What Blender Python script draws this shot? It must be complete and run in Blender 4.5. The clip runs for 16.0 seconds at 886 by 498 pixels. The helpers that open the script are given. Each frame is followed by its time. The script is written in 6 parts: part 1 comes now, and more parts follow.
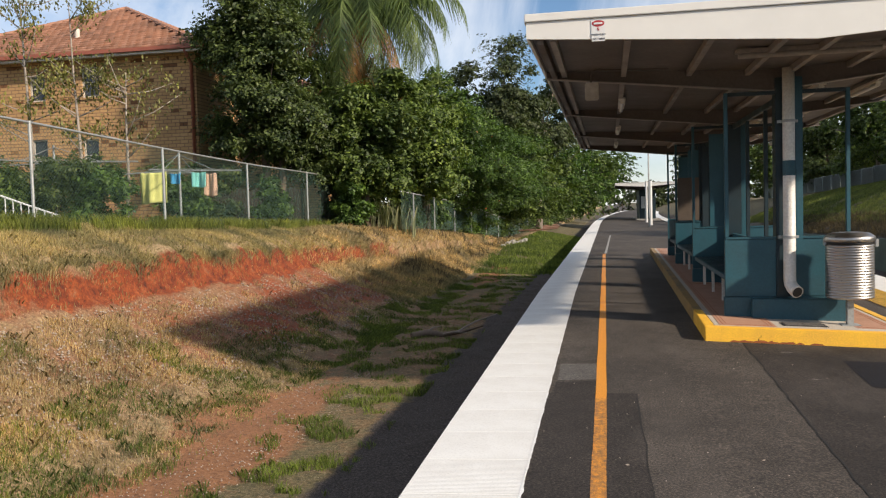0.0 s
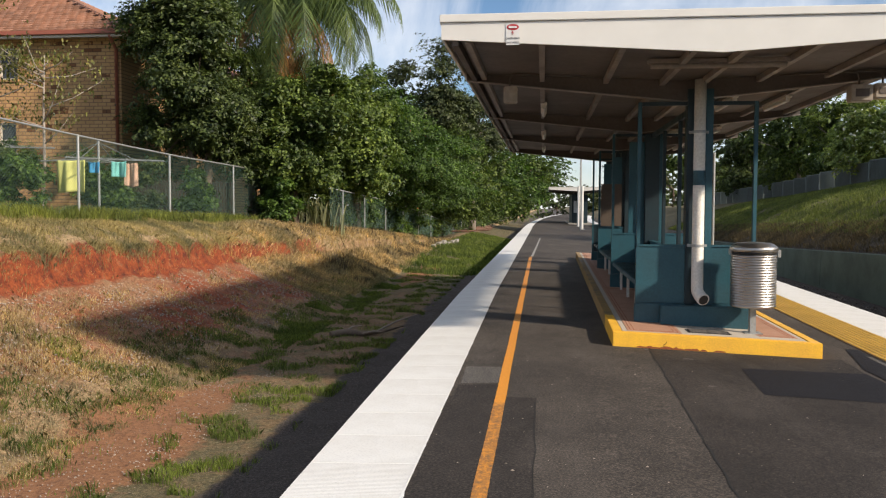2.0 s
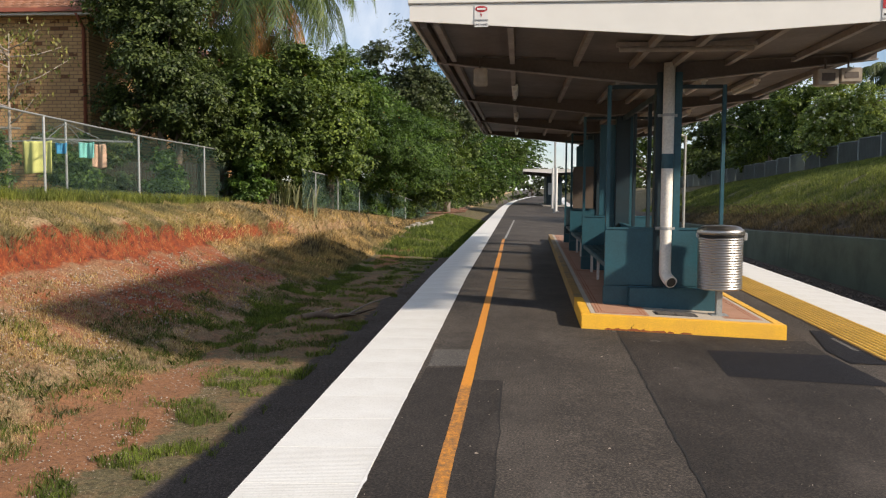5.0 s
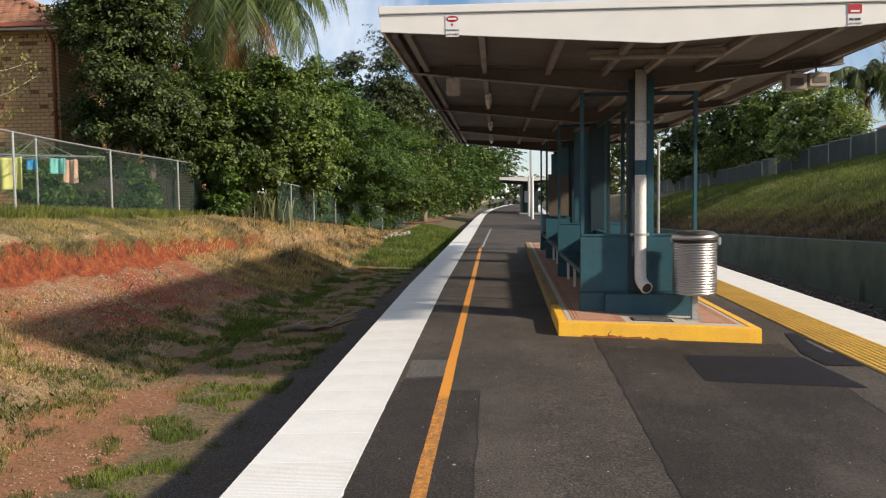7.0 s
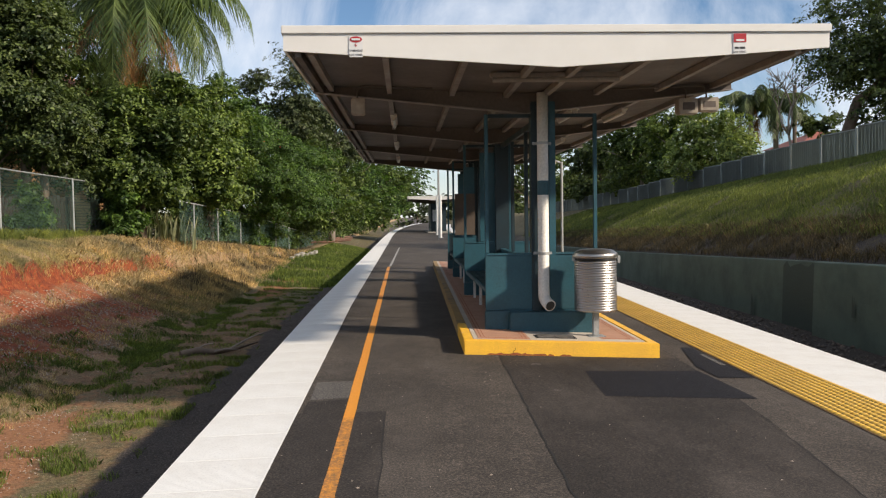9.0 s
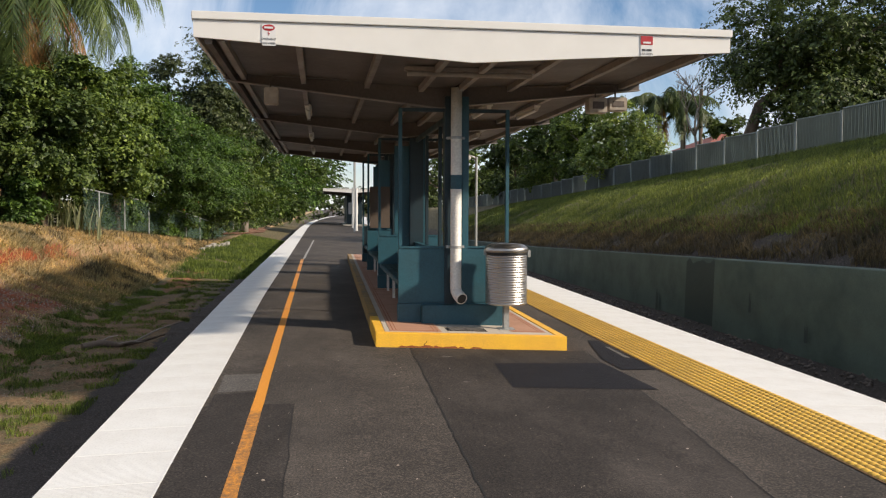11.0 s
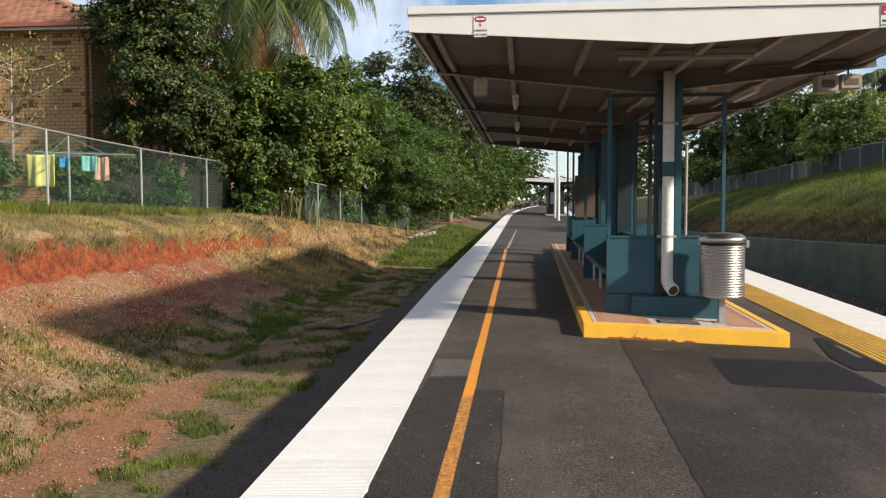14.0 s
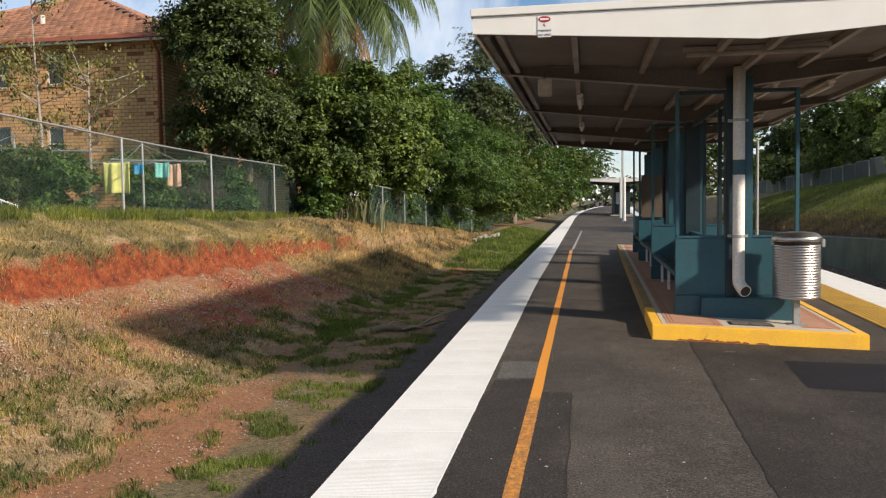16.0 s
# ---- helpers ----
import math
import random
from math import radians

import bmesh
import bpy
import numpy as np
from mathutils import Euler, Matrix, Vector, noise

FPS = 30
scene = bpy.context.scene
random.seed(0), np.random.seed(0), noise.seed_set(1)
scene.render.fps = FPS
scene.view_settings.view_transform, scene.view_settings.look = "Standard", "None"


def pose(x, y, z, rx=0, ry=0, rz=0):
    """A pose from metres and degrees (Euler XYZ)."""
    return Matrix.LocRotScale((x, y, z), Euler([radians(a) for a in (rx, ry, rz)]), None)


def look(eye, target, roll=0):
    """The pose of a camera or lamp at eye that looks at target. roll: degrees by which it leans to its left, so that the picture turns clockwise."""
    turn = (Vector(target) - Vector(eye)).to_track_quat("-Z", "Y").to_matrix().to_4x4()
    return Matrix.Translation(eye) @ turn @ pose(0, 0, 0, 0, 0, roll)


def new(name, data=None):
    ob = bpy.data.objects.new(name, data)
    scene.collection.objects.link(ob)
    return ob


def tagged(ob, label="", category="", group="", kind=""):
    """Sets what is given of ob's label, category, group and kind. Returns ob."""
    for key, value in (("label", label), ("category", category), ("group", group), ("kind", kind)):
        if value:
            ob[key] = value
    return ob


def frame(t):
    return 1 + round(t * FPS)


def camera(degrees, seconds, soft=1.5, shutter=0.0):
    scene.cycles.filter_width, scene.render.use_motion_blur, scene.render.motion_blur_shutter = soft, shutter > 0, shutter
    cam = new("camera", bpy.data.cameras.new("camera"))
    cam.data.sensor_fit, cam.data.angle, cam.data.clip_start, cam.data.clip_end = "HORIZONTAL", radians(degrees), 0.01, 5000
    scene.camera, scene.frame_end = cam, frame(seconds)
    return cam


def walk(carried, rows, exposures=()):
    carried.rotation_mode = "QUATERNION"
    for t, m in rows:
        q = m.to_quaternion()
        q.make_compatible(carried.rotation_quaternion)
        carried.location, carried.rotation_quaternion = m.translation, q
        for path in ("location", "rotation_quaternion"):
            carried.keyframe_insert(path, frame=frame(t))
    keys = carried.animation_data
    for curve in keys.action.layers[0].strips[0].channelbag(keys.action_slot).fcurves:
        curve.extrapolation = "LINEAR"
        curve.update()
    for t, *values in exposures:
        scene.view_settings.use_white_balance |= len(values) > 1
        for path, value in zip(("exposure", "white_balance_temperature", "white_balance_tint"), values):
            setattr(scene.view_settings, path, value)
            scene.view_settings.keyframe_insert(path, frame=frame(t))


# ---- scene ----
cam = camera(55.7, 16.0, 1.2)
PATH = [
    (0, (-0.334, 0.244, 1.521), (-0.722, 2.204, 1.424), -1.6),
    (0.5, (-0.305, 0.233, 1.527), (-0.62, 2.206, 1.426), -1.1),
    (1, (-0.234, 0.3, 1.538), (-0.5, 2.28, 1.438), -0.5),
    (1.5, (-0.169, 0.339, 1.535), (-0.423, 2.32, 1.437), -0.1),
    (2, (-0.085, 0.356, 1.527), (-0.323, 2.339, 1.426), 0.2),
    (2.5, (-0.031, 0.37, 1.525), (-0.263, 2.354, 1.42), 0.6),
    (3, (-0.043, 0.369, 1.522), (-0.305, 2.348, 1.409), 0.6),
    (3.5, (-0.033, 0.361, 1.531), (-0.297, 2.34, 1.416), 0.2),
    (4, (-0.024, 0.348, 1.537), (-0.255, 2.331, 1.41), 0.4),
    (4.2, (-0.031, 0.351, 1.54), (-0.245, 2.335, 1.403), 0.7),
    (6.5, (0.012, 0.398, 1.54), (-0.118, 2.388, 1.394), -0.8),
    (7, (0.004, 0.398, 1.545), (-0.123, 2.39, 1.423), -0.7),
    (7.5, (0.001, 0.399, 1.549), (-0.135, 2.393, 1.454), -0.8),
    (8, (0.023, 0.399, 1.552), (-0.064, 2.395, 1.469), -1.1),
    (8.5, (0.028, 0.389, 1.554), (-0.002, 2.388, 1.475), -0.9),
    (9, (0.042, 0.394, 1.555), (0.132, 2.391, 1.475), -0.8),
    (9.2, (0.062, 0.395, 1.559), (0.251, 2.384, 1.474), -0.6),
    (11.3, (0.078, 0.357, 1.542), (0.367, 2.333, 1.443), 0.2),
    (11.5, (0.067, 0.358, 1.539), (0.324, 2.338, 1.435), 0.2),
    (12, (0.042, 0.376, 1.541), (0.163, 2.369, 1.425), 0.2),
    (12.5, (0.005, 0.375, 1.541), (-0.067, 2.37, 1.431), -0.0),
    (13, (0.002, 0.38, 1.539), (-0.156, 2.37, 1.429), -0.3),
    (13.5, (-0.002, 0.376, 1.534), (-0.204, 2.361, 1.404), -0.5),
    (14, (0.0, 0.375, 1.536), (-0.187, 2.363, 1.416), -0.2),
    (14.5, (0.013, 0.376, 1.541), (-0.163, 2.366, 1.442), 0.0),
    (15, (0.014, 0.381, 1.542), (-0.215, 2.366, 1.45), -0.2),
    (15.5, (0.003, 0.377, 1.54), (-0.28, 2.355, 1.445), -0.8),
    (16, (-0.014, 0.379, 1.537), (-0.352, 2.347, 1.423), -0.9),
]

walk(cam, [(t, look(eye, target, roll)) for t, eye, target, roll in PATH],
     [(0, 0.12), (11.3, 0.12), (11.7, 0.10), (12.0, -0.02), (12.5, -0.20), (13.0, 0.10), (13.5, 0.24), (14.2, 0.24), (15.0, 0.22), (16, 0.16)])

# ---- light ----
SUN_AZ, SUN_EL = radians(116.5), radians(28.8)
world = bpy.data.worlds.new("sky")
scene.world = world
world.use_nodes = True
wn, wl = world.node_tree.nodes, world.node_tree.links
wn.clear()
w_out, w_bg = wn.new("ShaderNodeOutputWorld"), wn.new("ShaderNodeBackground")
sky = wn.new("ShaderNodeTexSky")
sky.sky_type, sky.sun_disc = "NISHITA", False
sky.sun_elevation, sky.sun_rotation = SUN_EL, SUN_AZ
sky.dust_density, sky.ozone_density = 0.15, 4.5
cl = wn.new("ShaderNodeTexNoise")
cl.noise_dimensions = "4D"
cl.inputs["W"].default_value = 3.7
cl.inputs["Scale"].default_value, cl.inputs["Detail"].default_value = 3.2, 9
cl.inputs["Roughness"].default_value, cl.inputs["Distortion"].default_value = 0.62, 0.7
clr = wn.new("ShaderNodeValToRGB")
clr.color_ramp.elements[0].position, clr.color_ramp.elements[0].color = 0.38, (0, 0, 0, 1)
clr.color_ramp.elements[1].position, clr.color_ramp.elements[1].color = 0.64, (0.85, 0.85, 0.85, 1)
cmix = wn.new("ShaderNodeMix")
cmix.data_type = "RGBA"
wl.new(cl.outputs["Fac"], clr.inputs["Fac"])
wl.new(clr.outputs["Color"], cmix.inputs["Factor"])
wl.new(sky.outputs["Color"], cmix.inputs["A"])
cmix.inputs["B"].default_value = (8.6, 8.8, 9.3, 1)
wl.new(cmix.outputs["Result"], w_bg.inputs["Color"])
w_bg.inputs["Strength"].default_value = 0.11
wl.new(w_bg.outputs["Background"], w_out.inputs["Surface"])

sun = new("sun", bpy.data.lights.new("sun", "SUN"))
sun.data.energy, sun.data.angle, sun.data.color = 5.5, radians(2.6), (1.0, 0.865, 0.71)
sun_way = Vector((-math.sin(SUN_AZ) * math.cos(SUN_EL), -math.cos(SUN_AZ) * math.cos(SUN_EL), -math.sin(SUN_EL)))
sun.matrix_world = look((20, -10, 20), Vector((20, -10, 20)) + sun_way)

# ---- helpers for meshes ----
rng = np.random.default_rng(7)


def gz(x):
    """Height of the crowned platform surface."""
    return -0.04 * max(0, x - 0.2) - 0.025 * max(0, -0.5 - x)


def bend(y):
    """Sideways drift of the platform far along it."""
    return 0.00036 * max(0, y - 62) ** 2


def bx(bm, x0, x1, y0, y1, z0, z1, bevel=0.0):
    r = bmesh.ops.create_cube(bm, size=1.0, matrix=Matrix.LocRotScale(
        ((x0 + x1) / 2, (y0 + y1) / 2, (z0 + z1) / 2), None, (abs(x1 - x0), abs(y1 - y0), abs(z1 - z0))))
    if bevel:
        es = list({e for v in r["verts"] for e in v.link_edges})
        bmesh.ops.bevel(bm, geom=es, offset=bevel, segments=2, affect="EDGES")
    return r["verts"]


def rod(bm, a, b, r, n=8, r2=None):
    a, b = Vector(a), Vector(b)
    d = b - a
    m = Matrix.Translation((a + b) / 2) @ d.to_track_quat("Z", "Y").to_matrix().to_4x4()
    return bmesh.ops.create_cone(bm, cap_ends=True, segments=n, radius1=r, radius2=r if r2 is None else r2,
                                 depth=d.length, matrix=m)["verts"]


def sweep(bm, pts, radii, n=8):
    """A tube through points with a radius at each."""
    rings = []
    pts = [Vector(p) for p in pts]
    u = None
    for i, p in enumerate(pts):
        d = (pts[min(i + 1, len(pts) - 1)] - pts[max(i - 1, 0)]).normalized()
        if u is None:
            u = d.orthogonal().normalized()
        u = (u - d * u.dot(d)).normalized()
        w = d.cross(u)
        rings.append([bm.verts.new(p + (u * math.cos(2 * math.pi * k / n) + w * math.sin(2 * math.pi * k / n)) * radii[i]) for k in range(n)])
    for a, b in zip(rings, rings[1:]):
        for k in range(n):
            f = bm.faces.new((a[k], a[(k + 1) % n], b[(k + 1) % n], b[k]))
            f.smooth = True
    bm.faces.new(rings[0][::-1])
    bm.faces.new(rings[-1])


def lathe(bm, profile, cx, cy, n=40):
    """A turned body: profile of (radius, z)."""
    rings = [[bm.verts.new((cx + r * math.cos(2 * math.pi * k / n), cy + r * math.sin(2 * math.pi * k / n), z)) for k in range(n)]
             for r, z in profile]
    for a, b in zip(rings, rings[1:]):
        for k in range(n):
            f = bm.faces.new((a[k], a[(k + 1) % n], b[(k + 1) % n], b[k]))
            f.smooth = True
    bm.faces.new(rings[0][::-1])
    bm.faces.new(rings[-1])


def finish(name, bm, material, smooth=False):
    me = bpy.data.meshes.new(name)
    bm.normal_update()
    bm.to_mesh(me)
    bm.free()
    me.materials.append(material)
    if smooth:
        me.shade_smooth()
    return me


def part(name, bm, material, parent, label=""):
    ob = new(name, finish(name, bm, material))
    ob.parent = parent
    if parent is not None and parent.type == "EMPTY":
        ob.matrix_parent_inverse = parent.matrix_world.inverted()
    return tagged(ob, label)


def thing(name, label, category, group="", at=(0, 0, 0)):
    ob = new(name)
    ob.location = at
    ob.matrix_world = Matrix.Translation(at)
    return tagged(ob, label, category, group)


def solid(name, bm, material, label="", category="", group="", kind=""):
    return tagged(new(name, finish(name, bm, material)), label, category, group, kind)


def raw(name, verts, faces, material, smooth=False):
    """A mesh from arrays; faces all of one size."""
    me = bpy.data.meshes.new(name)
    verts, faces = np.asarray(verts, np.float32), np.asarray(faces, np.int32)
    k = faces.shape[1]
    me.vertices.add(len(verts))
    me.vertices.foreach_set("co", verts.ravel())
    me.loops.add(faces.size)
    me.loops.foreach_set("vertex_index", faces.ravel())
    me.polygons.add(len(faces))
    me.polygons.foreach_set("loop_start", np.arange(0, faces.size, k, dtype=np.int32))
    me.polygons.foreach_set("loop_total", np.full(len(faces), k, np.int32))
    me.update(calc_edges=True)
    me.validate()
    me.materials.append(material)
    if smooth:
        me.shade_smooth()
    return new(name, me)


# ---- materials ----
def mat(name, base, rough=0.6, metal=0.0):
    m = bpy.data.materials.new(name)
    m.use_nodes = True
    p = m.node_tree.nodes["Principled BSDF"]
    p.inputs["Base Color"].default_value = (*base, 1)
    p.inputs["Roughness"].default_value, p.inputs["Metallic"].default_value = rough, metal
    return m, m.node_tree.nodes, m.node_tree.links, p


def noise_node(n, l, scale, detail=4, rough=0.55, stretch=None, coords="Object"):
    tc = n.new("ShaderNodeTexCoord")
    no = n.new("ShaderNodeTexNoise")
    no.inputs["Scale"].default_value, no.inputs["Detail"].default_value, no.inputs["Roughness"].default_value = scale, detail, rough
    if stretch:
        mp = n.new("ShaderNodeMapping")
        mp.inputs["Scale"].default_value = stretch
        l.new(tc.outputs[coords], mp.inputs["Vector"])
        l.new(mp.outputs["Vector"], no.inputs["Vector"])
    else:
        l.new(tc.outputs[coords], no.inputs["Vector"])
    return no.outputs["Fac"]


def ramp(n, l, fac, *stops):
    r = n.new("ShaderNodeValToRGB")
    el = r.color_ramp.elements
    while len(el) < len(stops):
        el.new(0.5)
    for e, (p, c) in zip(el, stops):
        e.position = p
        e.color = (*c, 1) if len(c) == 3 else c
    l.new(fac, r.inputs["Fac"])
    return r.outputs["Color"]


def mix(n, l, fac, a, b, mode="MIX"):
    x = n.new("ShaderNodeMix")
    x.data_type, x.blend_type = "RGBA", mode
    for key, v in (("Factor", fac), ("A", a), ("B", b)):
        if isinstance(v, bpy.types.NodeSocket):
            l.new(v, x.inputs[key])
        elif key == "Factor":
            x.inputs[key].default_value = v
        else:
            x.inputs[key].default_value = (*v, 1)
    return x.outputs["Result"]


def bump(n, l, p, height, strength=0.3, distance=0.01):
    b = n.new("ShaderNodeBump")
    b.inputs["Strength"].default_value, b.inputs["Distance"].default_value = strength, distance
    l.new(height, b.inputs["Height"])
    l.new(b.outputs["Normal"], p.inputs["Normal"])


def worn(name, base, dirt, rough=0.6, metal=0.0, fine=60, coarse=2.5, amount=0.5, relief=0.15, stretch=None, grain=0.16):
    """Paint, metal or stone with grain and patches of dirt."""
    m, n, l, p = mat(name, base, rough, metal)
    a = noise_node(n, l, coarse, 6, 0.65, stretch)
    b = noise_node(n, l, fine, 3)
    fac = ramp(n, l, a, (0.42, (0, 0, 0)), (0.75, (amount,) * 3))
    c = mix(n, l, fac, base, dirt)
    g = ramp(n, l, b, (0.3, (1 - grain,) * 3), (0.7, (1 + grain * 0.6,) * 3))
    l.new(mix(n, l, 1.0, c, g, "MULTIPLY"), p.inputs["Base Color"])
    rr = ramp(n, l, a, (0.3, (max(0, rough - 0.1),) * 3), (0.7, (min(1, rough + 0.15),) * 3))
    l.new(rr, p.inputs["Roughness"])
    if relief:
        bump(n, l, p, b, relief, 0.004)
    return m


def asphalt_mat(name, lo, hi, dusty=0.45):
    m, n, l, p = mat(name, hi, 0.85)
    big = noise_node(n, l, 0.7, 6, 0.6)
    mid = noise_node(n, l, 6, 5, 0.7)
    stone = noise_node(n, l, 62, 4, 0.75)
    c = ramp(n, l, big, (0.3, lo), (0.7, hi))
    c = mix(n, l, 1.0, c, ramp(n, l, mid, (0.25, (0.75,) * 3), (0.75, (1.2,) * 3)), "MULTIPLY")
    c = mix(n, l, 1.0, c, ramp(n, l, stone, (0.36, (0.35,) * 3), (0.48, (0.8,) * 3), (0.56, (1.35, 1.28, 1.2)), (0.68, (2.7, 2.5, 2.3))), "MULTIPLY")
    dust = noise_node(n, l, 0.9, 7, 0.7, (1, 0.35, 1))
    c = mix(n, l, ramp(n, l, dust, (0.5, (0, 0, 0)), (0.78, (dusty,) * 3)), c, (0.15, 0.128, 0.11))
    l.new(c, p.inputs["Base Color"])
    p.inputs["Specular IOR Level"].default_value = 0.25
    bump(n, l, p, stone, 0.5, 0.006)
    return m


M_ASPH = asphalt_mat("asphalt", (0.040, 0.035, 0.031), (0.082, 0.071, 0.061))
M_PATCH = asphalt_mat("asphalt_new", (0.007, 0.007, 0.010), (0.012, 0.012, 0.016), 0.05)
M_ASPH_D = asphalt_mat("asphalt_dark", (0.024, 0.021, 0.019), (0.043, 0.037, 0.033), 0.4)
M_PATCH2 = asphalt_mat("asphalt_grey", (0.09, 0.085, 0.08), (0.12, 0.115, 0.108))
M_CRACK, *_ = mat("crack", (0.012, 0.011, 0.01), 0.95)
M_WHITE = worn("white_paint", (0.80, 0.79, 0.76), (0.55, 0.53, 0.48), 0.6, fine=90, coarse=1.6, amount=0.35)
M_YKERB = worn("yellow_paint", (0.92, 0.52, 0.045), (0.66, 0.34, 0.06), 0.55, fine=70, coarse=3, amount=0.6)
M_YKERBW = worn("worn_yellow_paint", (0.36, 0.22, 0.06), (0.15, 0.13, 0.11), 0.7, fine=50, coarse=4, amount=1.0)
M_TACT = worn("tactile_yellow", (0.72, 0.43, 0.06), (0.42, 0.26, 0.06), 0.6, fine=50, coarse=2, amount=0.7)
# yellow base painted dark to deepen the shade between the bars
M_TACT_GAP = worn("tactile_gap_shade", (0.15, 0.080, 0.018), (0.06, 0.040, 0.02), 0.7, fine=50, coarse=2, amount=0.7)
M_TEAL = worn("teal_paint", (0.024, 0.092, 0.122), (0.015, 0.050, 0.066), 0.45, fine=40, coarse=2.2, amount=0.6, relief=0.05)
# darker teal: roof shade put into columns, pillars, rails, slats; also dark walls
M_TEALD = worn("dark_shaded_teal", (0.012, 0.030, 0.040), (0.008, 0.018, 0.024), 0.5, fine=40, coarse=2.2, amount=0.5, relief=0.05)
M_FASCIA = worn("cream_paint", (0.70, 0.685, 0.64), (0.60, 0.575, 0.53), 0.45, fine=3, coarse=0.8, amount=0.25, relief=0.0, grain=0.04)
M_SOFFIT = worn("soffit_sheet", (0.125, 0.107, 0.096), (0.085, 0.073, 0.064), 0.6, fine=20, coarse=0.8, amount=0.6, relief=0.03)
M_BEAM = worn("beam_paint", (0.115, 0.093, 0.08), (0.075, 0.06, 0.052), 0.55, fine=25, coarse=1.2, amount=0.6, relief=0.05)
M_PIPE = worn("pipe_paint", (0.74, 0.71, 0.65), (0.55, 0.52, 0.46), 0.45, fine=40, coarse=3, amount=0.45, relief=0.04)
M_PURLIN = worn("purlin_paint", (0.27, 0.24, 0.215), (0.18, 0.158, 0.14), 0.5, fine=20, coarse=2, amount=0.6, relief=0.03)
M_SPK = worn("speaker_paint", (0.38, 0.33, 0.27), (0.26, 0.22, 0.18), 0.6, fine=20, coarse=3, amount=0.5, relief=0.03)
M_STEEL, sn, sl, sp = mat("stainless", (0.44, 0.42, 0.395), 0.32, 1.0)
sl.new(ramp(sn, sl, noise_node(sn, sl, 9, 5, 0.6, (1, 1, 6)), (0.3, (0.26,) * 3), (0.7, (0.48,) * 3)), sp.inputs["Roughness"])
M_GALV = worn("galvanised", (0.42, 0.43, 0.42), (0.28, 0.28, 0.26), 0.5, 0.6, fine=60, coarse=5, amount=0.6, relief=0.05)
M_GREENWIRE = worn("green_wire", (0.07, 0.13, 0.10), (0.05, 0.08, 0.06), 0.6, 0.0, fine=30, coarse=2, amount=0.5, relief=0)
M_CONC = worn("concrete", (0.36, 0.34, 0.30), (0.22, 0.20, 0.17), 0.8, fine=80, coarse=2, amount=0.6, relief=0.25)
M_PALECONC = worn("pale_concrete", (0.52, 0.46, 0.38), (0.38, 0.33, 0.27), 0.8, fine=80, coarse=2, amount=0.6, relief=0.2)
M_DARKCONC = worn("green_concrete", (0.105, 0.142, 0.112), (0.055, 0.075, 0.06), 0.85, fine=60, coarse=1.1, amount=0.8, relief=0.25)
M_PAVER = worn("red_paver", (0.46, 0.25, 0.16), (0.32, 0.18, 0.12), 0.75, fine=70, coarse=4, amount=0.5, relief=0.2)
M_BOARD = worn("board", (0.10, 0.075, 0.055), (0.07, 0.05, 0.04), 0.7, fine=30, coarse=3)
M_RUST = worn("rust_mortar", (0.34, 0.10, 0.03), (0.16, 0.06, 0.03), 0.9, fine=60, coarse=6, amount=0.6)
M_BLACK, *_ = mat("black_rubber", (0.015, 0.015, 0.015), 0.6)
M_RED, *_ = mat("sign_red", (0.38, 0.02, 0.025), 0.4)
M_SIGNW, *_ = mat("sign_white", (0.66, 0.66, 0.64), 0.4)
M_INK, *_ = mat("sign_ink", (0.03, 0.03, 0.03), 0.5)
M_GLASS, gn, gl, gp = mat("pane_glass", (0.75, 0.82, 0.82), 0.02)
gp.inputs["Transmission Weight"].default_value, gp.inputs["IOR"].default_value = 1.0, 1.1
M_DIFF, *_ = mat("diffuser", (0.62, 0.60, 0.55), 0.3)
M_BARK = worn("bark", (0.17, 0.125, 0.09), (0.09, 0.065, 0.05), 0.9, fine=30, coarse=4, amount=0.8, relief=0.5, stretch=(1, 1, 0.25))
M_PALEBARK = worn("pale_bark", (0.34, 0.29, 0.24), (0.20, 0.16, 0.13), 0.85, fine=30, coarse=4, amount=0.7, relief=0.4, stretch=(1, 1, 0.25))


def leaf_mat(name, dark, light, gloss=0.58, through_light=0.3):
    m, n, l, p = mat(name, light, gloss)
    g = n.new("ShaderNodeNewGeometry")
    big = noise_node(n, l, 1.1, 4)
    c = ramp(n, l, g.outputs["Random Per Island"], (0.0, dark), (0.6, tuple(0.3 * u + 0.7 * v for u, v in zip(dark, light))), (1.0, tuple(min(1, v * 1.25) for v in light)))
    c = mix(n, l, 1.0, c, ramp(n, l, big, (0.32, (0.5, 0.55, 0.55)), (0.68, (1.45, 1.3, 1.05))), "MULTIPLY")
    l.new(c, p.inputs["Base Color"])
    t = n.new("ShaderNodeBsdfTranslucent")
    l.new(mix(n, l, 1.0, c, (1.2, 1.3, 0.8), "MULTIPLY"), t.inputs["Color"])
    s = n.new("ShaderNodeMixShader")
    s.inputs["Fac"].default_value = through_light
    l.new(p.outputs["BSDF"], s.inputs[1])
    l.new(t.outputs["BSDF"], s.inputs[2])
    l.new(s.outputs["Shader"], n["Material Output"].inputs["Surface"])
    return m


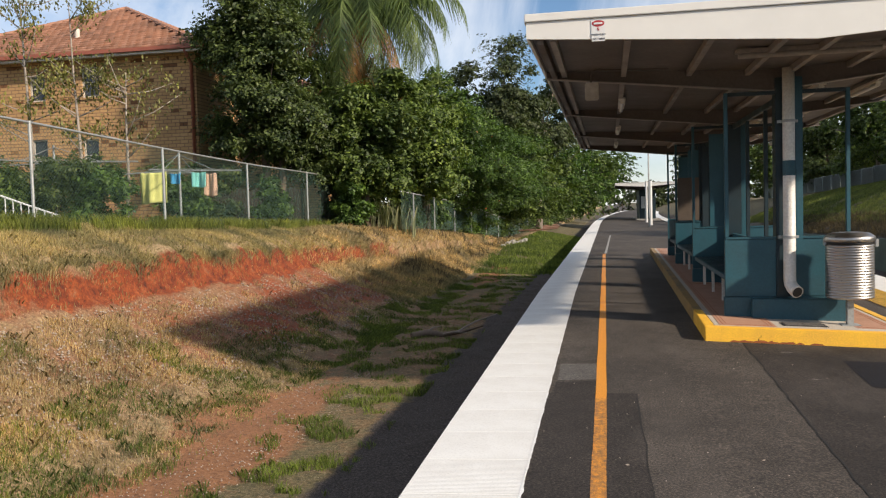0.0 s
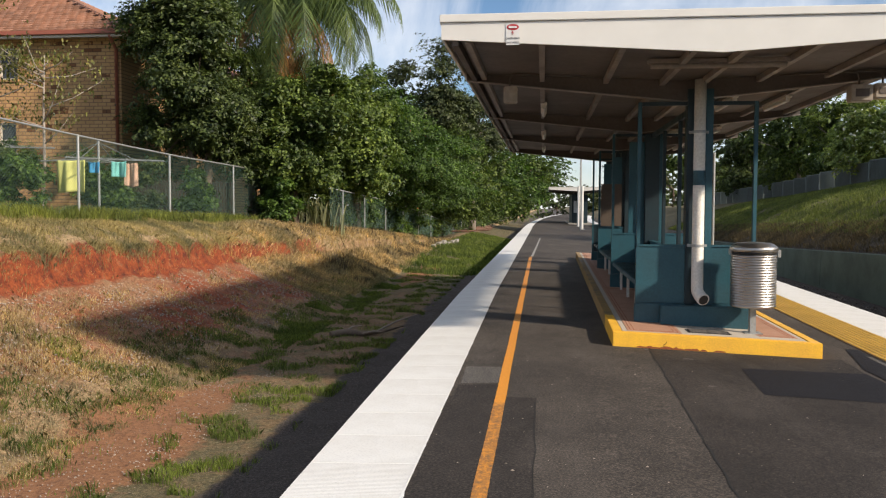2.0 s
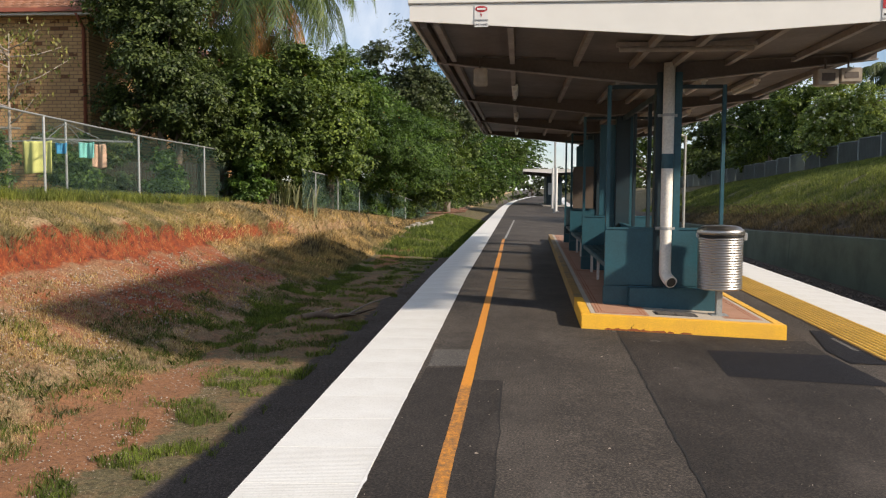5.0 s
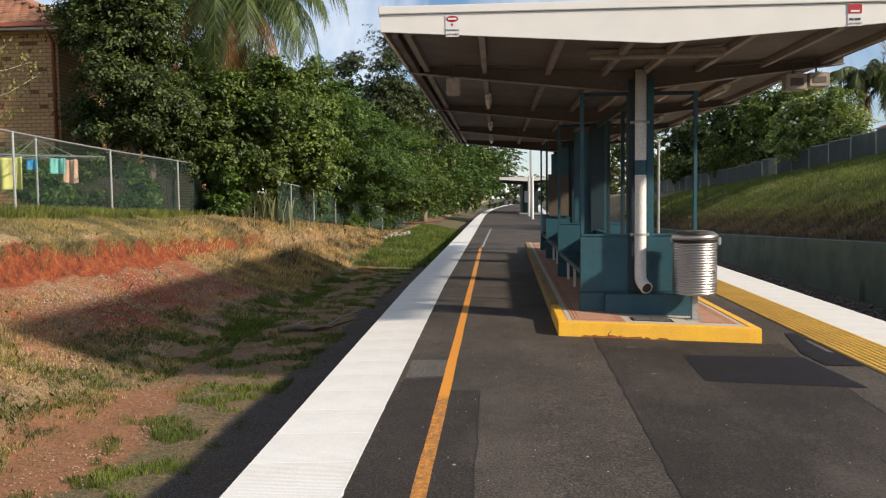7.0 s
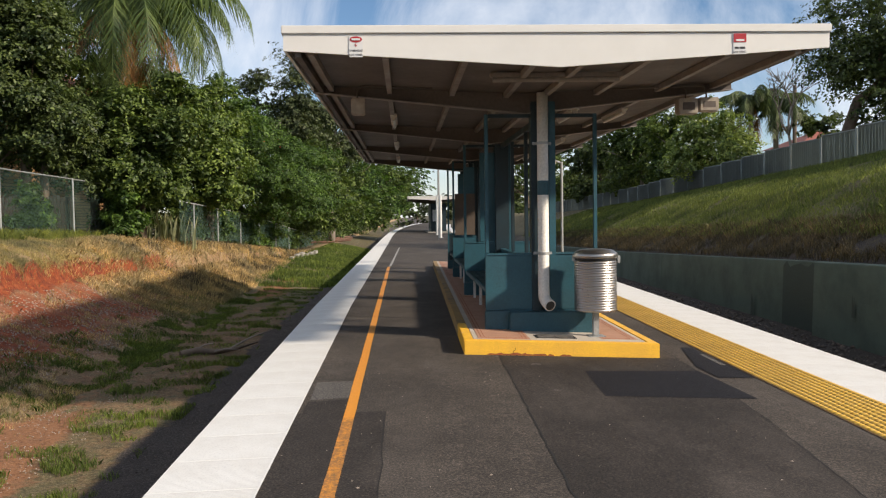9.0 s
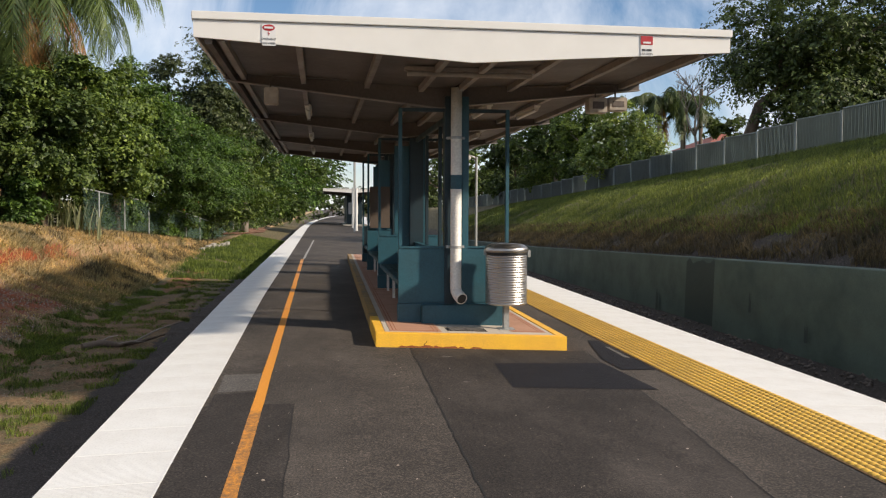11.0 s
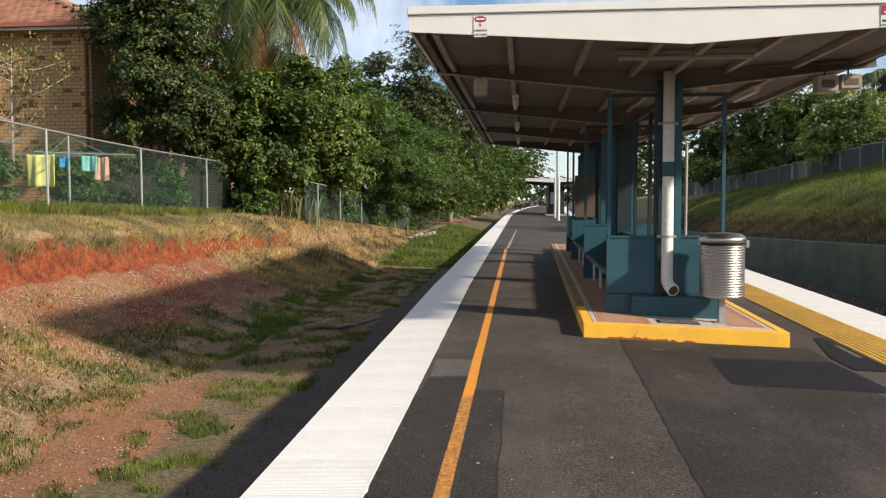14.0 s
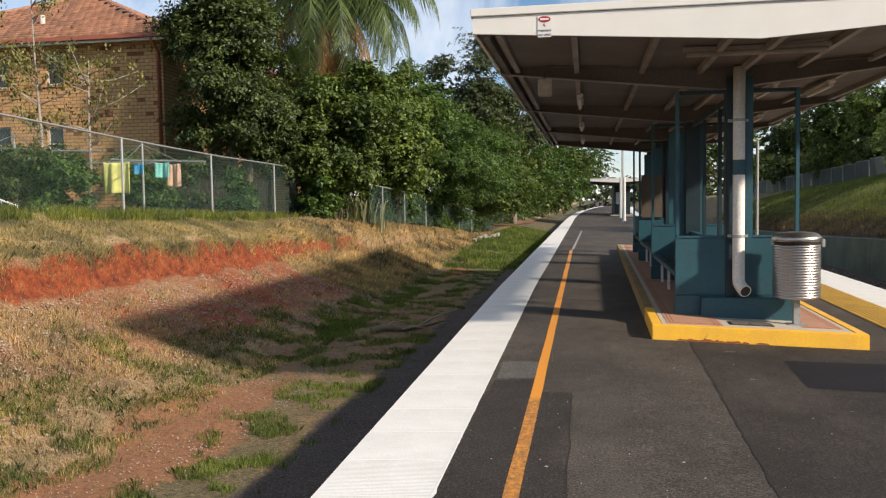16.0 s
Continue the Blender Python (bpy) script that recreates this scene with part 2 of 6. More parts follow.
M_LEAF_DARK = leaf_mat("leaf_dark", (0.020, 0.037, 0.012), (0.108, 0.153, 0.045))
M_LEAF_MID = leaf_mat("leaf_mid", (0.022, 0.048, 0.011), (0.128, 0.188, 0.040))
M_LEAF_FRESH = leaf_mat("leaf_fresh", (0.014, 0.040, 0.009), (0.098, 0.178, 0.032))
M_LEAF_BRIGHT = leaf_mat("leaf_bright", (0.028, 0.060, 0.012), (0.158, 0.228, 0.048))
M_LEAF_FRANGI = leaf_mat("leaf_frangipani", (0.09, 0.15, 0.04), (0.37, 0.45, 0.14))
M_LEAF_OLIVE = leaf_mat("leaf_olive", (0.030, 0.045, 0.020), (0.092, 0.122, 0.050))
M_FROND = leaf_mat("frond", (0.035, 0.068, 0.017), (0.140, 0.200, 0.055))
M_FROND_DRY = leaf_mat("frond_dry", (0.26, 0.12, 0.035), (0.52, 0.26, 0.085))
M_SPIKE = leaf_mat("spike_leaf", (0.06, 0.075, 0.045), (0.22, 0.24, 0.15))
M_LOG = worn("red_log", (0.20, 0.11, 0.075), (0.12, 0.07, 0.05), 0.9, fine=30, coarse=4, amount=0.6)
M_FLOWER, *_ = mat("blossom", (0.62, 0.10, 0.03), 0.6)
M_FLOWERW, *_ = mat("white_blossom", (0.75, 0.75, 0.60), 0.6)
M_GRASS = leaf_mat("grass_green", (0.060, 0.095, 0.020), (0.185, 0.250, 0.062), 0.6, 0.5)
M_GRASS_L = leaf_mat("grass_long", (0.085, 0.110, 0.022), (0.27, 0.31, 0.075), 0.6, 0.5)
M_BROWNGRASS = leaf_mat("grass_brown", (0.055, 0.045, 0.028), (0.165, 0.130, 0.078), 0.7, 0.25)
M_LEAF_SPARSE = leaf_mat("leaf_sparse", (0.07, 0.075, 0.02), (0.24, 0.24, 0.07))
M_FARGRASS = leaf_mat("grass_far", (0.070, 0.100, 0.022), (0.195, 0.240, 0.060), 0.7, 0.25)
M_CRESTGRASS = leaf_mat("grass_crest", (0.22, 0.19, 0.10), (0.44, 0.385, 0.22), 0.7, 0.5)
M_STRAW = leaf_mat("grass_straw", (0.28, 0.205, 0.115), (0.60, 0.485, 0.32), 0.7, 0.5)


def zone_mat():
    """Soil, straw and grass laid out by the attribute 'zone' and broken up by noise."""
    m, n, l, p = mat("earth", (0.3, 0.2, 0.1), 0.95)
    at = n.new("ShaderNodeAttribute")
    at.attribute_name = "zone"
    sep = n.new("ShaderNodeSeparateColor")
    l.new(at.outputs["Color"], sep.inputs["Color"])
    fine, mid, big = noise_node(n, l, 28, 5, 0.7), noise_node(n, l, 5, 5, 0.65), noise_node(n, l, 0.8, 4)

    def edge(sock, lo=0.38, hi=0.62):
        a = n.new("ShaderNodeMath")
        a.operation = "MULTIPLY_ADD"
        l.new(mid, a.inputs[0])
        a.inputs[1].default_value = 0.9
        b = n.new("ShaderNodeMath")
        b.operation = "ADD"
        l.new(sock, b.inputs[0])
        a.inputs[2].default_value = -0.45
        l.new(a.outputs[0], b.inputs[1])
        return ramp(n, l, b.outputs[0], (lo, (0, 0, 0)), (hi, (1, 1, 1)))

    straw = ramp(n, l, fine, (0.25, (0.13, 0.086, 0.045)), (0.5, (0.32, 0.228, 0.120)), (0.75, (0.53, 0.405, 0.235)))
    straw = mix(n, l, 1.0, straw, ramp(n, l, big, (0.3, (0.8, 0.8, 0.75)), (0.7, (1.1, 1.05, 1.0))), "MULTIPLY")
    red = ramp(n, l, mid, (0.30, (0.085, 0.020, 0.009)), (0.46, (0.22, 0.042, 0.010)), (0.60, (0.32, 0.076, 0.019)), (0.78, (0.30, 0.16, 0.085)))
    red = mix(n, l, 1.0, red, ramp(n, l, fine, (0.3, (0.5,) * 3), (0.7, (1.25,) * 3)), "MULTIPLY")
    green = ramp(n, l, fine, (0.28, (0.042, 0.036, 0.014)), (0.5, (0.112, 0.094, 0.040)), (0.75, (0.23, 0.172, 0.088)))
    dirt = ramp(n, l, fine, (0.2, (0.15, 0.060, 0.024)), (0.6, (0.30, 0.140, 0.062)), (0.85, (0.42, 0.25, 0.14)))
    c = mix(n, l, edge(sep.outputs["Green"]), straw, green)
    scree = ramp(n, l, fine, (0.25, (0.105, 0.044, 0.021)), (0.5, (0.250, 0.118, 0.056)), (0.75, (0.47, 0.32, 0.185)))
    c = mix(n, l, edge(sep.outputs["Red"], 0.12, 0.55), c, scree)
    fleck = ramp(n, l, noise_node(n, l, 34, 4, 0.8), (0.60, (0, 0, 0)), (0.66, (0.55,) * 3))
    c = mix(n, l, fleck, c, (0.56, 0.46, 0.33))
    c = mix(n, l, edge(sep.outputs["Red"], 0.56, 0.84), c, red)
    c = mix(n, l, edge(sep.outputs["Blue"]), c, dirt)
    # dark gravel tone, also carries painted shade by the platform and bank foot
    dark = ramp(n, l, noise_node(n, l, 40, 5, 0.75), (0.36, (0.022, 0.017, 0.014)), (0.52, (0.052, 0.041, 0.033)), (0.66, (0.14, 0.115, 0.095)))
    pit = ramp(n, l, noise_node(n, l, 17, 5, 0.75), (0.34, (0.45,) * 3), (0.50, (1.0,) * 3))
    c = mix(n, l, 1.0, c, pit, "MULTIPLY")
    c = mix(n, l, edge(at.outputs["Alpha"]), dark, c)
    l.new(c, p.inputs["Base Color"])
    h = mix(n, l, 0.5, fine, mid)
    bump(n, l, p, h, 0.8, 0.05)
    return m


M_EARTH = zone_mat()

# ---- ground ----
PX = np.array([-400, -60, -30, -14, -8.35, -7.6, -7.08, -6.86, -6.72, -6.37, -5.84, -5.13, -4.42, -4.0, -1.0])
PU = np.array([1.6, 1.25, 1.1, 1.03, 1.0, 0.925, 0.835, 0.75, 0.575, 0.49, 0.385, 0.26, 0.15, 0.11, 0.0])


LS = 1.13  # spread of the near bank and what stands on it


def bank_top(y):
    return np.interp(y, [-30, 10, 22, 26.5, 33.6, 40.7, 50, 70, 120, 600], [2.4, 1.46, 1.12, 0.84, 0.10, -0.48, -0.5, -0.45, -0.3, 0.2])


def wall_top(y):
    return np.interp(y, [-20, 10.85, 15.5, 29, 60, 90], [1.6, 0.75, 0.62, 0.22, -0.4, -0.7])


def fence_base(y):
    return np.interp(y, [-30, 23.3, 54, 90, 600], [5.4, 3.45, 2.25, 1.6, 1.2])


def along(x, y):
    """Place across the bank: its crest draws nearer to the platform with distance."""
    x, y = np.asarray(x, float), np.asarray(y, float)
    cx = np.interp(y, [22.0, 25, 30, 38, 46, 60], [-8.4, -7.75, -6.75, -6.15, -5.7, -5.6])
    return np.where(x < cx, x - cx - 8.4, np.where(x < -4.9, -8.4 + (x - cx) / (-4.9 - cx) * 3.5, x))


def height(x, y):
    x, y = np.asarray(x, float), np.asarray(y, float)
    ys_ = y / LS
    left = -0.87 + (bank_top(ys_) + 0.87) * np.interp(along(x, y) / LS, PX, PU)
    left = np.maximum(-0.87, 1.54 + (left - 1.54) * LS)
    left = left + np.interp(y, [27, 38, 60, 110], [0, 0.52, 0.5, 0.2]) * np.interp(x, [-9, -6.5, -5.0, -2.4], [0.0, 0.6, 1.0, 0])
    k = np.clip((x - 7.55) / (15 - 7.55), 0, 1)
    right = wall_top(y) - 0.05 + (fence_base(y) - wall_top(y)) * np.interp(k, [0, 0.12, 0.42, 0.7, 1], [0, 0.17, 0.57, 0.82, 1]) + np.maximum(0, x - 15) * 0.03
    right = np.where(x < 7.58, -0.78 + np.clip((x - 6.6), 0, 1) * 0.12, right)
    return np.where(x < 1, left, right)


def wob(x, y, s, seed=0.0):
    return noise.noise(Vector((x * s, y * s, seed)))


def build_ground():
    xs = np.concatenate([[-400, -200, -100, -60, -40, -30, -24, -20, -17], np.arange(-15, -9, 0.6), np.arange(-9, -4.2, 0.065),
                         np.arange(-4.2, -1.2, 0.12), [-0.6, 1, 3, 5], np.arange(5.6, 7.5, 0.2), [7.56, 7.6], np.arange(7.8, 15.2, 0.3),
                         [16, 18, 21, 25, 32, 45, 70, 110, 200, 400]])
    ys = np.concatenate([[-60, -30, -15, -6, 0, 3], np.arange(4.5, 30, 0.13), np.arange(30, 62, 0.6), [65, 70, 76, 84, 95, 110, 130, 160, 200, 300, 600, 1200]])
    X, Y = np.meshgrid(xs, ys)
    Z = height(X, Y)
    zone = np.zeros((*X.shape, 4), np.float32)
    for j in range(X.shape[0]):
        for i in range(X.shape[1]):
            x, y = X[j, i], Y[j, i]
            w = wob(x, y, 0.7) if -16 < x < 16 and y < 65 else 0
            xx = x + 0.35 * w
            xx = float(along(xx, y)) if x < -4.9 else xx
            xb = xx / LS if xx < -5.3 else xx
            if -9 < x < -1.2 and y < 62:
                steep = math.exp(-((x / LS + 6.8) / 0.35) ** 2)
                Z[j, i] += 0.035 * wob(x, y, 2.2, 3) + 0.022 * wob(x, y, 6.5, 4) + 0.03 * w + steep * (0.10 * wob(x, y, 1.6, 5) + 0.06 * wob(x, y, 5, 9))
            if 7.7 < x < 15 and y < 65:
                Z[j, i] += 0.10 * w
            g = np.interp(xb, [-9.2, -8.2, -7.8, -7.3, -5.6, -5.2, -4.6, -4.0, -3.7, -2.95, -2.75], [0.9, 0.75, 0.42, 0.15, 0.12, np.interp(y, [7, 10, 13], [0.2, 0.3, 0.42]), np.interp(y, [7, 10, 13], [0.4, 0.55, 0.9]), 0.85, 0.9, 0.85, 0.3])
            g += np.interp(y, [24, 30, 36, 60], [0, 0.15, 0.6, 0.7]) * (-4.95 + 0.3 * w < x < -1.4)
            r = np.interp(float(along(x + 0.13 * w, y)) / LS, [-6.93, -6.87, -6.80, -6.69, -6.56, -6.1, -5.6, -5.1, -4.7], [0, 0.9, 1.6, 1.30, 0.66, 0.70, 0.84, 0.74, 0.3]) * np.interp(y, [4, 9.5, 13, 19, 23, 27], [0.2, 0.62, 0.92, 1.0, 0.72, 0.2])
            r = r * (1.02 + 0.40 * wob(x, y * 0.8, 0.9, 12)) if x < 0 else 0
            d = np.interp(xx, [-5.3, -4.85, -4.5, -4.05, -3.75, -3.45], [0, 0.45, 0.9, 0.9, 0.5, 0]) * np.interp(y, [4, 9.8, 11.6, 15, 20, 25, 29, 32, 34], [1, 1, 0.46, 0.22, 0.22, 0.5, 0.9, 0.8, 0])
            # strip beside the platform: dark gravel with the edge's shadow in its colour
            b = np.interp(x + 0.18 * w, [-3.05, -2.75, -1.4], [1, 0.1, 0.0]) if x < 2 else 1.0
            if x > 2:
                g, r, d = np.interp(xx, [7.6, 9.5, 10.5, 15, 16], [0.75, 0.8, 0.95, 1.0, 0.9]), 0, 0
                # bank foot darkened: its shade is mixed into the ground colour
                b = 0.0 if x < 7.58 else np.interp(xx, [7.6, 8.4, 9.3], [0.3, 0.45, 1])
            if x < -9:
                g, r, d = 0.75, 0, 0
            if y > 32 and x < 2:
                d = d * 0.5
                b = max(b, np.interp(y, [20, 45], [0, 0.4]))
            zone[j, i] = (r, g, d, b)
    nx, ny = len(xs), len(ys)
    idx = np.arange(nx * ny).reshape(ny, nx)
    faces = np.stack([idx[:-1, :-1], idx[:-1, 1:], idx[1:, 1:], idx[1:, :-1]], -1).reshape(-1, 4)
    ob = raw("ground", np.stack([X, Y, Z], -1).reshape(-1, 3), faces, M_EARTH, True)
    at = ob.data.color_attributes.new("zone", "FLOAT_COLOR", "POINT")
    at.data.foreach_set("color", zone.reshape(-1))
    return tagged(ob, "dry grassy ground with red soil bank and worn dirt path", "ground", kind="structure")


build_ground()


# ---- platform ----
def lx(y):
    """Left edge of the platform."""
    return -1.45 - 0.0105 * (min(max(y, 0), 15) - 4.66) + bend(y)


def rx_(y):
    """Right edge of the platform."""
    return 5.10 + 0.022 * (min(y, 22) - 7) + bend(y)


YS = list(np.arange(-8, 62, 2.0)) + list(np.arange(62, 182, 4.0))


def build_platform():
    verts, faces = [], []
    for y in YS:
        b = bend(y)
        cs = [lx(y), lx(y) + 0.64, -0.5 + b, 0.2 + b, 1.6 + b, 3.5 + b, rx_(y) - 0.92, rx_(y)]
        row = [(cs[0] + 0.03, y, -1.0)] + [(x, y, gz(x - b)) for x in cs] + [(cs[-1] - 0.03, y, -1.0)]
        verts += row
    k = 10
    for j in range(len(YS) - 1):
        for i in range(k - 1):
            a = j * k + i
            faces.append((a, a + 1, a + k + 1, a + k))
    ob = raw("platform", verts, faces, M_ASPH)
    return tagged(ob, "dark worn asphalt railway platform with patches and cracks", "platform", kind="structure")


platform = build_platform()


def ribbed_white():
    m, n, l, p = mat("ribbed_white", (0.8, 0.79, 0.76), 0.6)
    a, b = noise_node(n, l, 1.7, 6, 0.65, coords="Object"), noise_node(n, l, 80, 3)
    oi = n.new("ShaderNodeObjectInfo")
    c = mix(n, l, ramp(n, l, a, (0.42, (0, 0, 0)), (0.75, (0.6,) * 3)), (0.755, 0.745, 0.71), (0.54, 0.51, 0.455))
    c = mix(n, l, 1.0, c, ramp(n, l, oi.outputs["Random"], (0, (0.99,) * 3), (1, (1.005,) * 3)), "MULTIPLY")
    c = mix(n, l, 1.0, c, ramp(n, l, b, (0.25, (0.82,) * 3), (0.5, (1,) * 3)), "MULTIPLY")
    l.new(c, p.inputs["Base Color"])
    tc, wv = n.new("ShaderNodeTexCoord"), n.new("ShaderNodeTexWave")
    wv.bands_direction = "Y"
    wv.inputs["Scale"].default_value, wv.inputs["Distortion"].default_value = 14, 0.2
    l.new(tc.outputs["Object"], wv.inputs["Vector"])
    bump(n, l, p, wv.outputs["Fac"], 0.5, 0.004)
    return m


M_RIB = ribbed_white()


def flat_strip(name, f0, f1, ys, lift, material, parent, label="", thick=0.0):
    """A painted or laid strip between two edges along the platform."""
    verts, faces = [], []
    for y in ys:
        for f in (f0, f1):
            x = f(y)
            verts.append((x, y, gz(x - bend(y)) + lift))
    for j in range(len(ys) - 1):
        a = 2 * j
        faces.append((a, a + 1, a + 3, a + 2))
    ob = raw(name, verts, faces, material)
    ob.parent = parent
    return tagged(ob, label)


# coping slabs, one mesh shared on each side, with the far ones joined
def coping(side):
    L, W = 0.62, 0.645 if side < 0 else 0.90
    bm = bmesh.new()
    tilt = 0.025 if side < 0 else -0.04
    bx(bm, 0, W, 0.0006, L - 0.0006, -0.05, 0.012, 0.0015)
    for v in bm.verts:
        v.co.z += tilt * v.co.x
        v.co.x += (-0.0105 if side < 0 else 0.022) * v.co.y
    me = finish("coping_slab", bm, M_RIB)
    y = -1.0 - 12 * L
    while y < 62:
        ob = new("coping_slab", me)
        x = lx(y) - 0.01 if side < 0 else rx_(y) - W + 0.01
        ob.parent = platform
        ob.location = (x, y, gz(x))
        y += L
    e = (lambda q: lx(q) - 0.01, lambda q: lx(q) + 0.62) if side < 0 else (lambda q: rx_(q) - 0.88, lambda q: rx_(q) + 0.01)
    flat_strip("coping_far", e[0], e[1], [y] + [q for q in YS if q > y], 0.012, M_WHITE, platform)


coping(-1)
coping(1)
flat_strip("paint_edge", lambda y: lx(y) + 0.628, lambda y: lx(y) + 0.640 + 0.010 * wob(3, y, 4, 1) + 0.008 * wob(3, y, 15, 2), list(np.arange(0, 24, 0.03)), 0.0145, M_WHITE, platform, "ragged edge of the white paint")


def paint_mat(name, base, cover, wear_from, wear_to):
    """Line paint, worn through to the asphalt; wear_from, wear_to: where along the platform it gets worse."""
    m, n, l, p = mat(name, base, 0.6)
    a, b = noise_node(n, l, 26, 8, 0.8, (1, 0.6, 1)), noise_node(n, l, 120, 2)
    geo, sp_ = n.new("ShaderNodeNewGeometry"), n.new("ShaderNodeSeparateXYZ")
    l.new(geo.outputs["Position"], sp_.inputs["Vector"])
    mr = n.new("ShaderNodeMapRange")
    mr.inputs["From Min"].default_value, mr.inputs["From Max"].default_value = wear_from, wear_to
    mr.inputs["To Min"].default_value, mr.inputs["To Max"].default_value = 0.125, cover
    l.new(sp_.outputs["Y"], mr.inputs["Value"])
    ad = n.new("ShaderNodeMath")
    ad.operation = "ADD"
    l.new(a, ad.inputs[0])
    l.new(mr.outputs["Result"], ad.inputs[1])
    f = ramp(n, l, ad.outputs[0], (0.47, (0.12,) * 3), (0.60, (0.45,) * 3), (0.74, (1, 1, 1)))
    c = mix(n, l, f, (0.07, 0.055, 0.045), base)
    l.new(mix(n, l, 1.0, c, ramp(n, l, b, (0.3, (0.8,) * 3), (0.7, (1.1,) * 3)), "MULTIPLY"), p.inputs["Base Color"])
    return m


M_ORANGE = paint_mat("orange_line", (0.70, 0.28, 0.025), 0.42, 6.75, 6.95)
M_FAINT = paint_mat("faint_line", (0.55, 0.53, 0.48), 0.08, 20, 40)
flat_strip("painted_line", lambda y: -0.453 - 0.003 * (y - 5) + 0.007 * wob(0, y, 0.9, 21) + 0.002 * wob(0, y, 5, 22),
           lambda y: -0.367 - 0.003 * (y - 5) + 0.007 * wob(0, y, 0.9, 21) + 0.002 * wob(0, y, 5, 23), list(np.arange(-8, 26.1, 0.06)), 0.004, M_ORANGE, platform, "worn orange painted safety line")
flat_strip("painted_line", lambda y: -0.47 + 0.012 * (y - 26), lambda y: -0.40 + 0.012 * (y - 26),
           list(np.arange(26.3, 42, 0.8)), 0.004, M_FAINT, platform, "faded white painted line")


def quad(name, pts, lift, material, parent, label=""):
    bm = bmesh.new()
    bm.faces.new([bm.verts.new((x, y, gz(x) + lift)) for x, y in pts])
    return part(name, bm, material, parent, label)


quad("asphalt_patch", [(1.79, 7.68), (3.16, 7.66), (3.09, 9.0), (1.87, 8.88)], 0.005, M_PATCH, platform, "fresh black asphalt patch")
quad("asphalt_patch", [(3.17, 8.62), (3.55, 8.66), (3.57, 10.6), (3.44, 10.6), (3.16, 9.25)], 0.007, M_PATCH, platform, "fresh black asphalt patch")
quad("paint_mark", [(3.47, 9.35), (3.53, 9.35), (3.54, 10.1), (3.49, 10.1)], 0.009, M_PATCH2, platform, "pale scuffed paint mark")
quad("asphalt_patch", [(-0.79, 7.55), (-0.46, 7.57), (-0.46, 8.30), (-0.81, 8.31)], 0.003, M_PATCH2, platform, "square grey pit cover patch")
quad("asphalt_patch", [(-0.80, 6.9), (-0.47, 6.95), (-0.46, 7.50), (-0.80, 7.48)], 0.003, M_ASPH_D, platform, "dark asphalt patch")


def crack(pts, w, seed):
    """A wandering open seam in the asphalt."""
    r = random.Random(seed)
    verts, faces = [], []
    for (x0, y0), (x1, y1) in zip(pts, pts[1:]):
        n = max(2, int(abs(y1 - y0) + abs(x1 - x0)) * 9)
        for i in range(n):
            t = i / n
            x, y = x0 + (x1 - x0) * t + r.uniform(-0.010, 0.010), y0 + (y1 - y0) * t
            h = w * r.uniform(0.35, 1.1)
            verts += [(x - h, y, gz(x) + 0.0035), (x + h, y, gz(x) + 0.0035)]
    for j in range(len(verts) // 2 - 1):
        faces.append((2 * j, 2 * j + 1, 2 * j + 3, 2 * j + 2))
    ob = raw("seam", verts, faces, M_CRACK)
    ob.parent = platform


crack([(0.92, 2.5), (0.96, 4.72), (1.02, 7.06), (1.08, 9.75)], 0.0085, 1)
crack([(2.3, 2.6), (2.62, 4.72), (2.91, 6.97), (3.12, 9.5), (3.2, 12)], 0.006, 2)
crack([(-0.12, 2.5), (-0.13, 4.7), (-0.13, 5.6), (-0.15, 7.05)], 0.0055, 3)
crack([(-0.15, 7.05), (-0.26, 7.10), (-0.30, 7.2)], 0.0035, 4)


def panel(name, left, right, y0, y1, lift, material, label):
    """A resurfaced stretch of the platform between two seams."""
    ys = np.linspace(y0, y1, 24)
    v, f = [], []
    for y in ys:
        for k in range(7):
            x = left(y) + (right(y) - left(y)) * k / 6
            v.append((x, y, gz(x) + lift))
    for j in range(len(ys) - 1):
        for k in range(6):
            a = j * 7 + k
            f.append((a, a + 1, a + 8, a + 7))
    ob = raw(name, v, f, material)
    ob.parent = platform
    return tagged(ob, label)


panel("asphalt_panel", lambda y: np.interp(y, [2.5, 4.72, 7.06, 9.8], [0.92, 0.96, 1.02, 1.08]), lambda y: np.interp(y, [2.6, 4.72, 6.97, 9.5], [2.3, 2.62, 2.91, 3.12]), -8.0, 9.79, 0.002, M_ASPH_D, "darker resurfaced asphalt strip")
panel("asphalt_panel", lambda y: lx(y) + 0.63, lambda y: -0.13 + 0 * y, -8.0, 7.04, 0.002, M_ASPH_D, "darker resurfaced asphalt strip")


# tactile strip of yellow bars on the far side
def yx(y):
    return 3.50 + 0.02 * (min(y, 22) - 5.1) + bend(y)


flat_strip("tactile_strip", yx, lambda y: yx(y) + 0.70, list(np.arange(-8, 40, 1.0)), 0.006, M_TACT_GAP, platform, "yellow tactile paving strip, darkened for the shade between its bars")
tv, tf = [], []
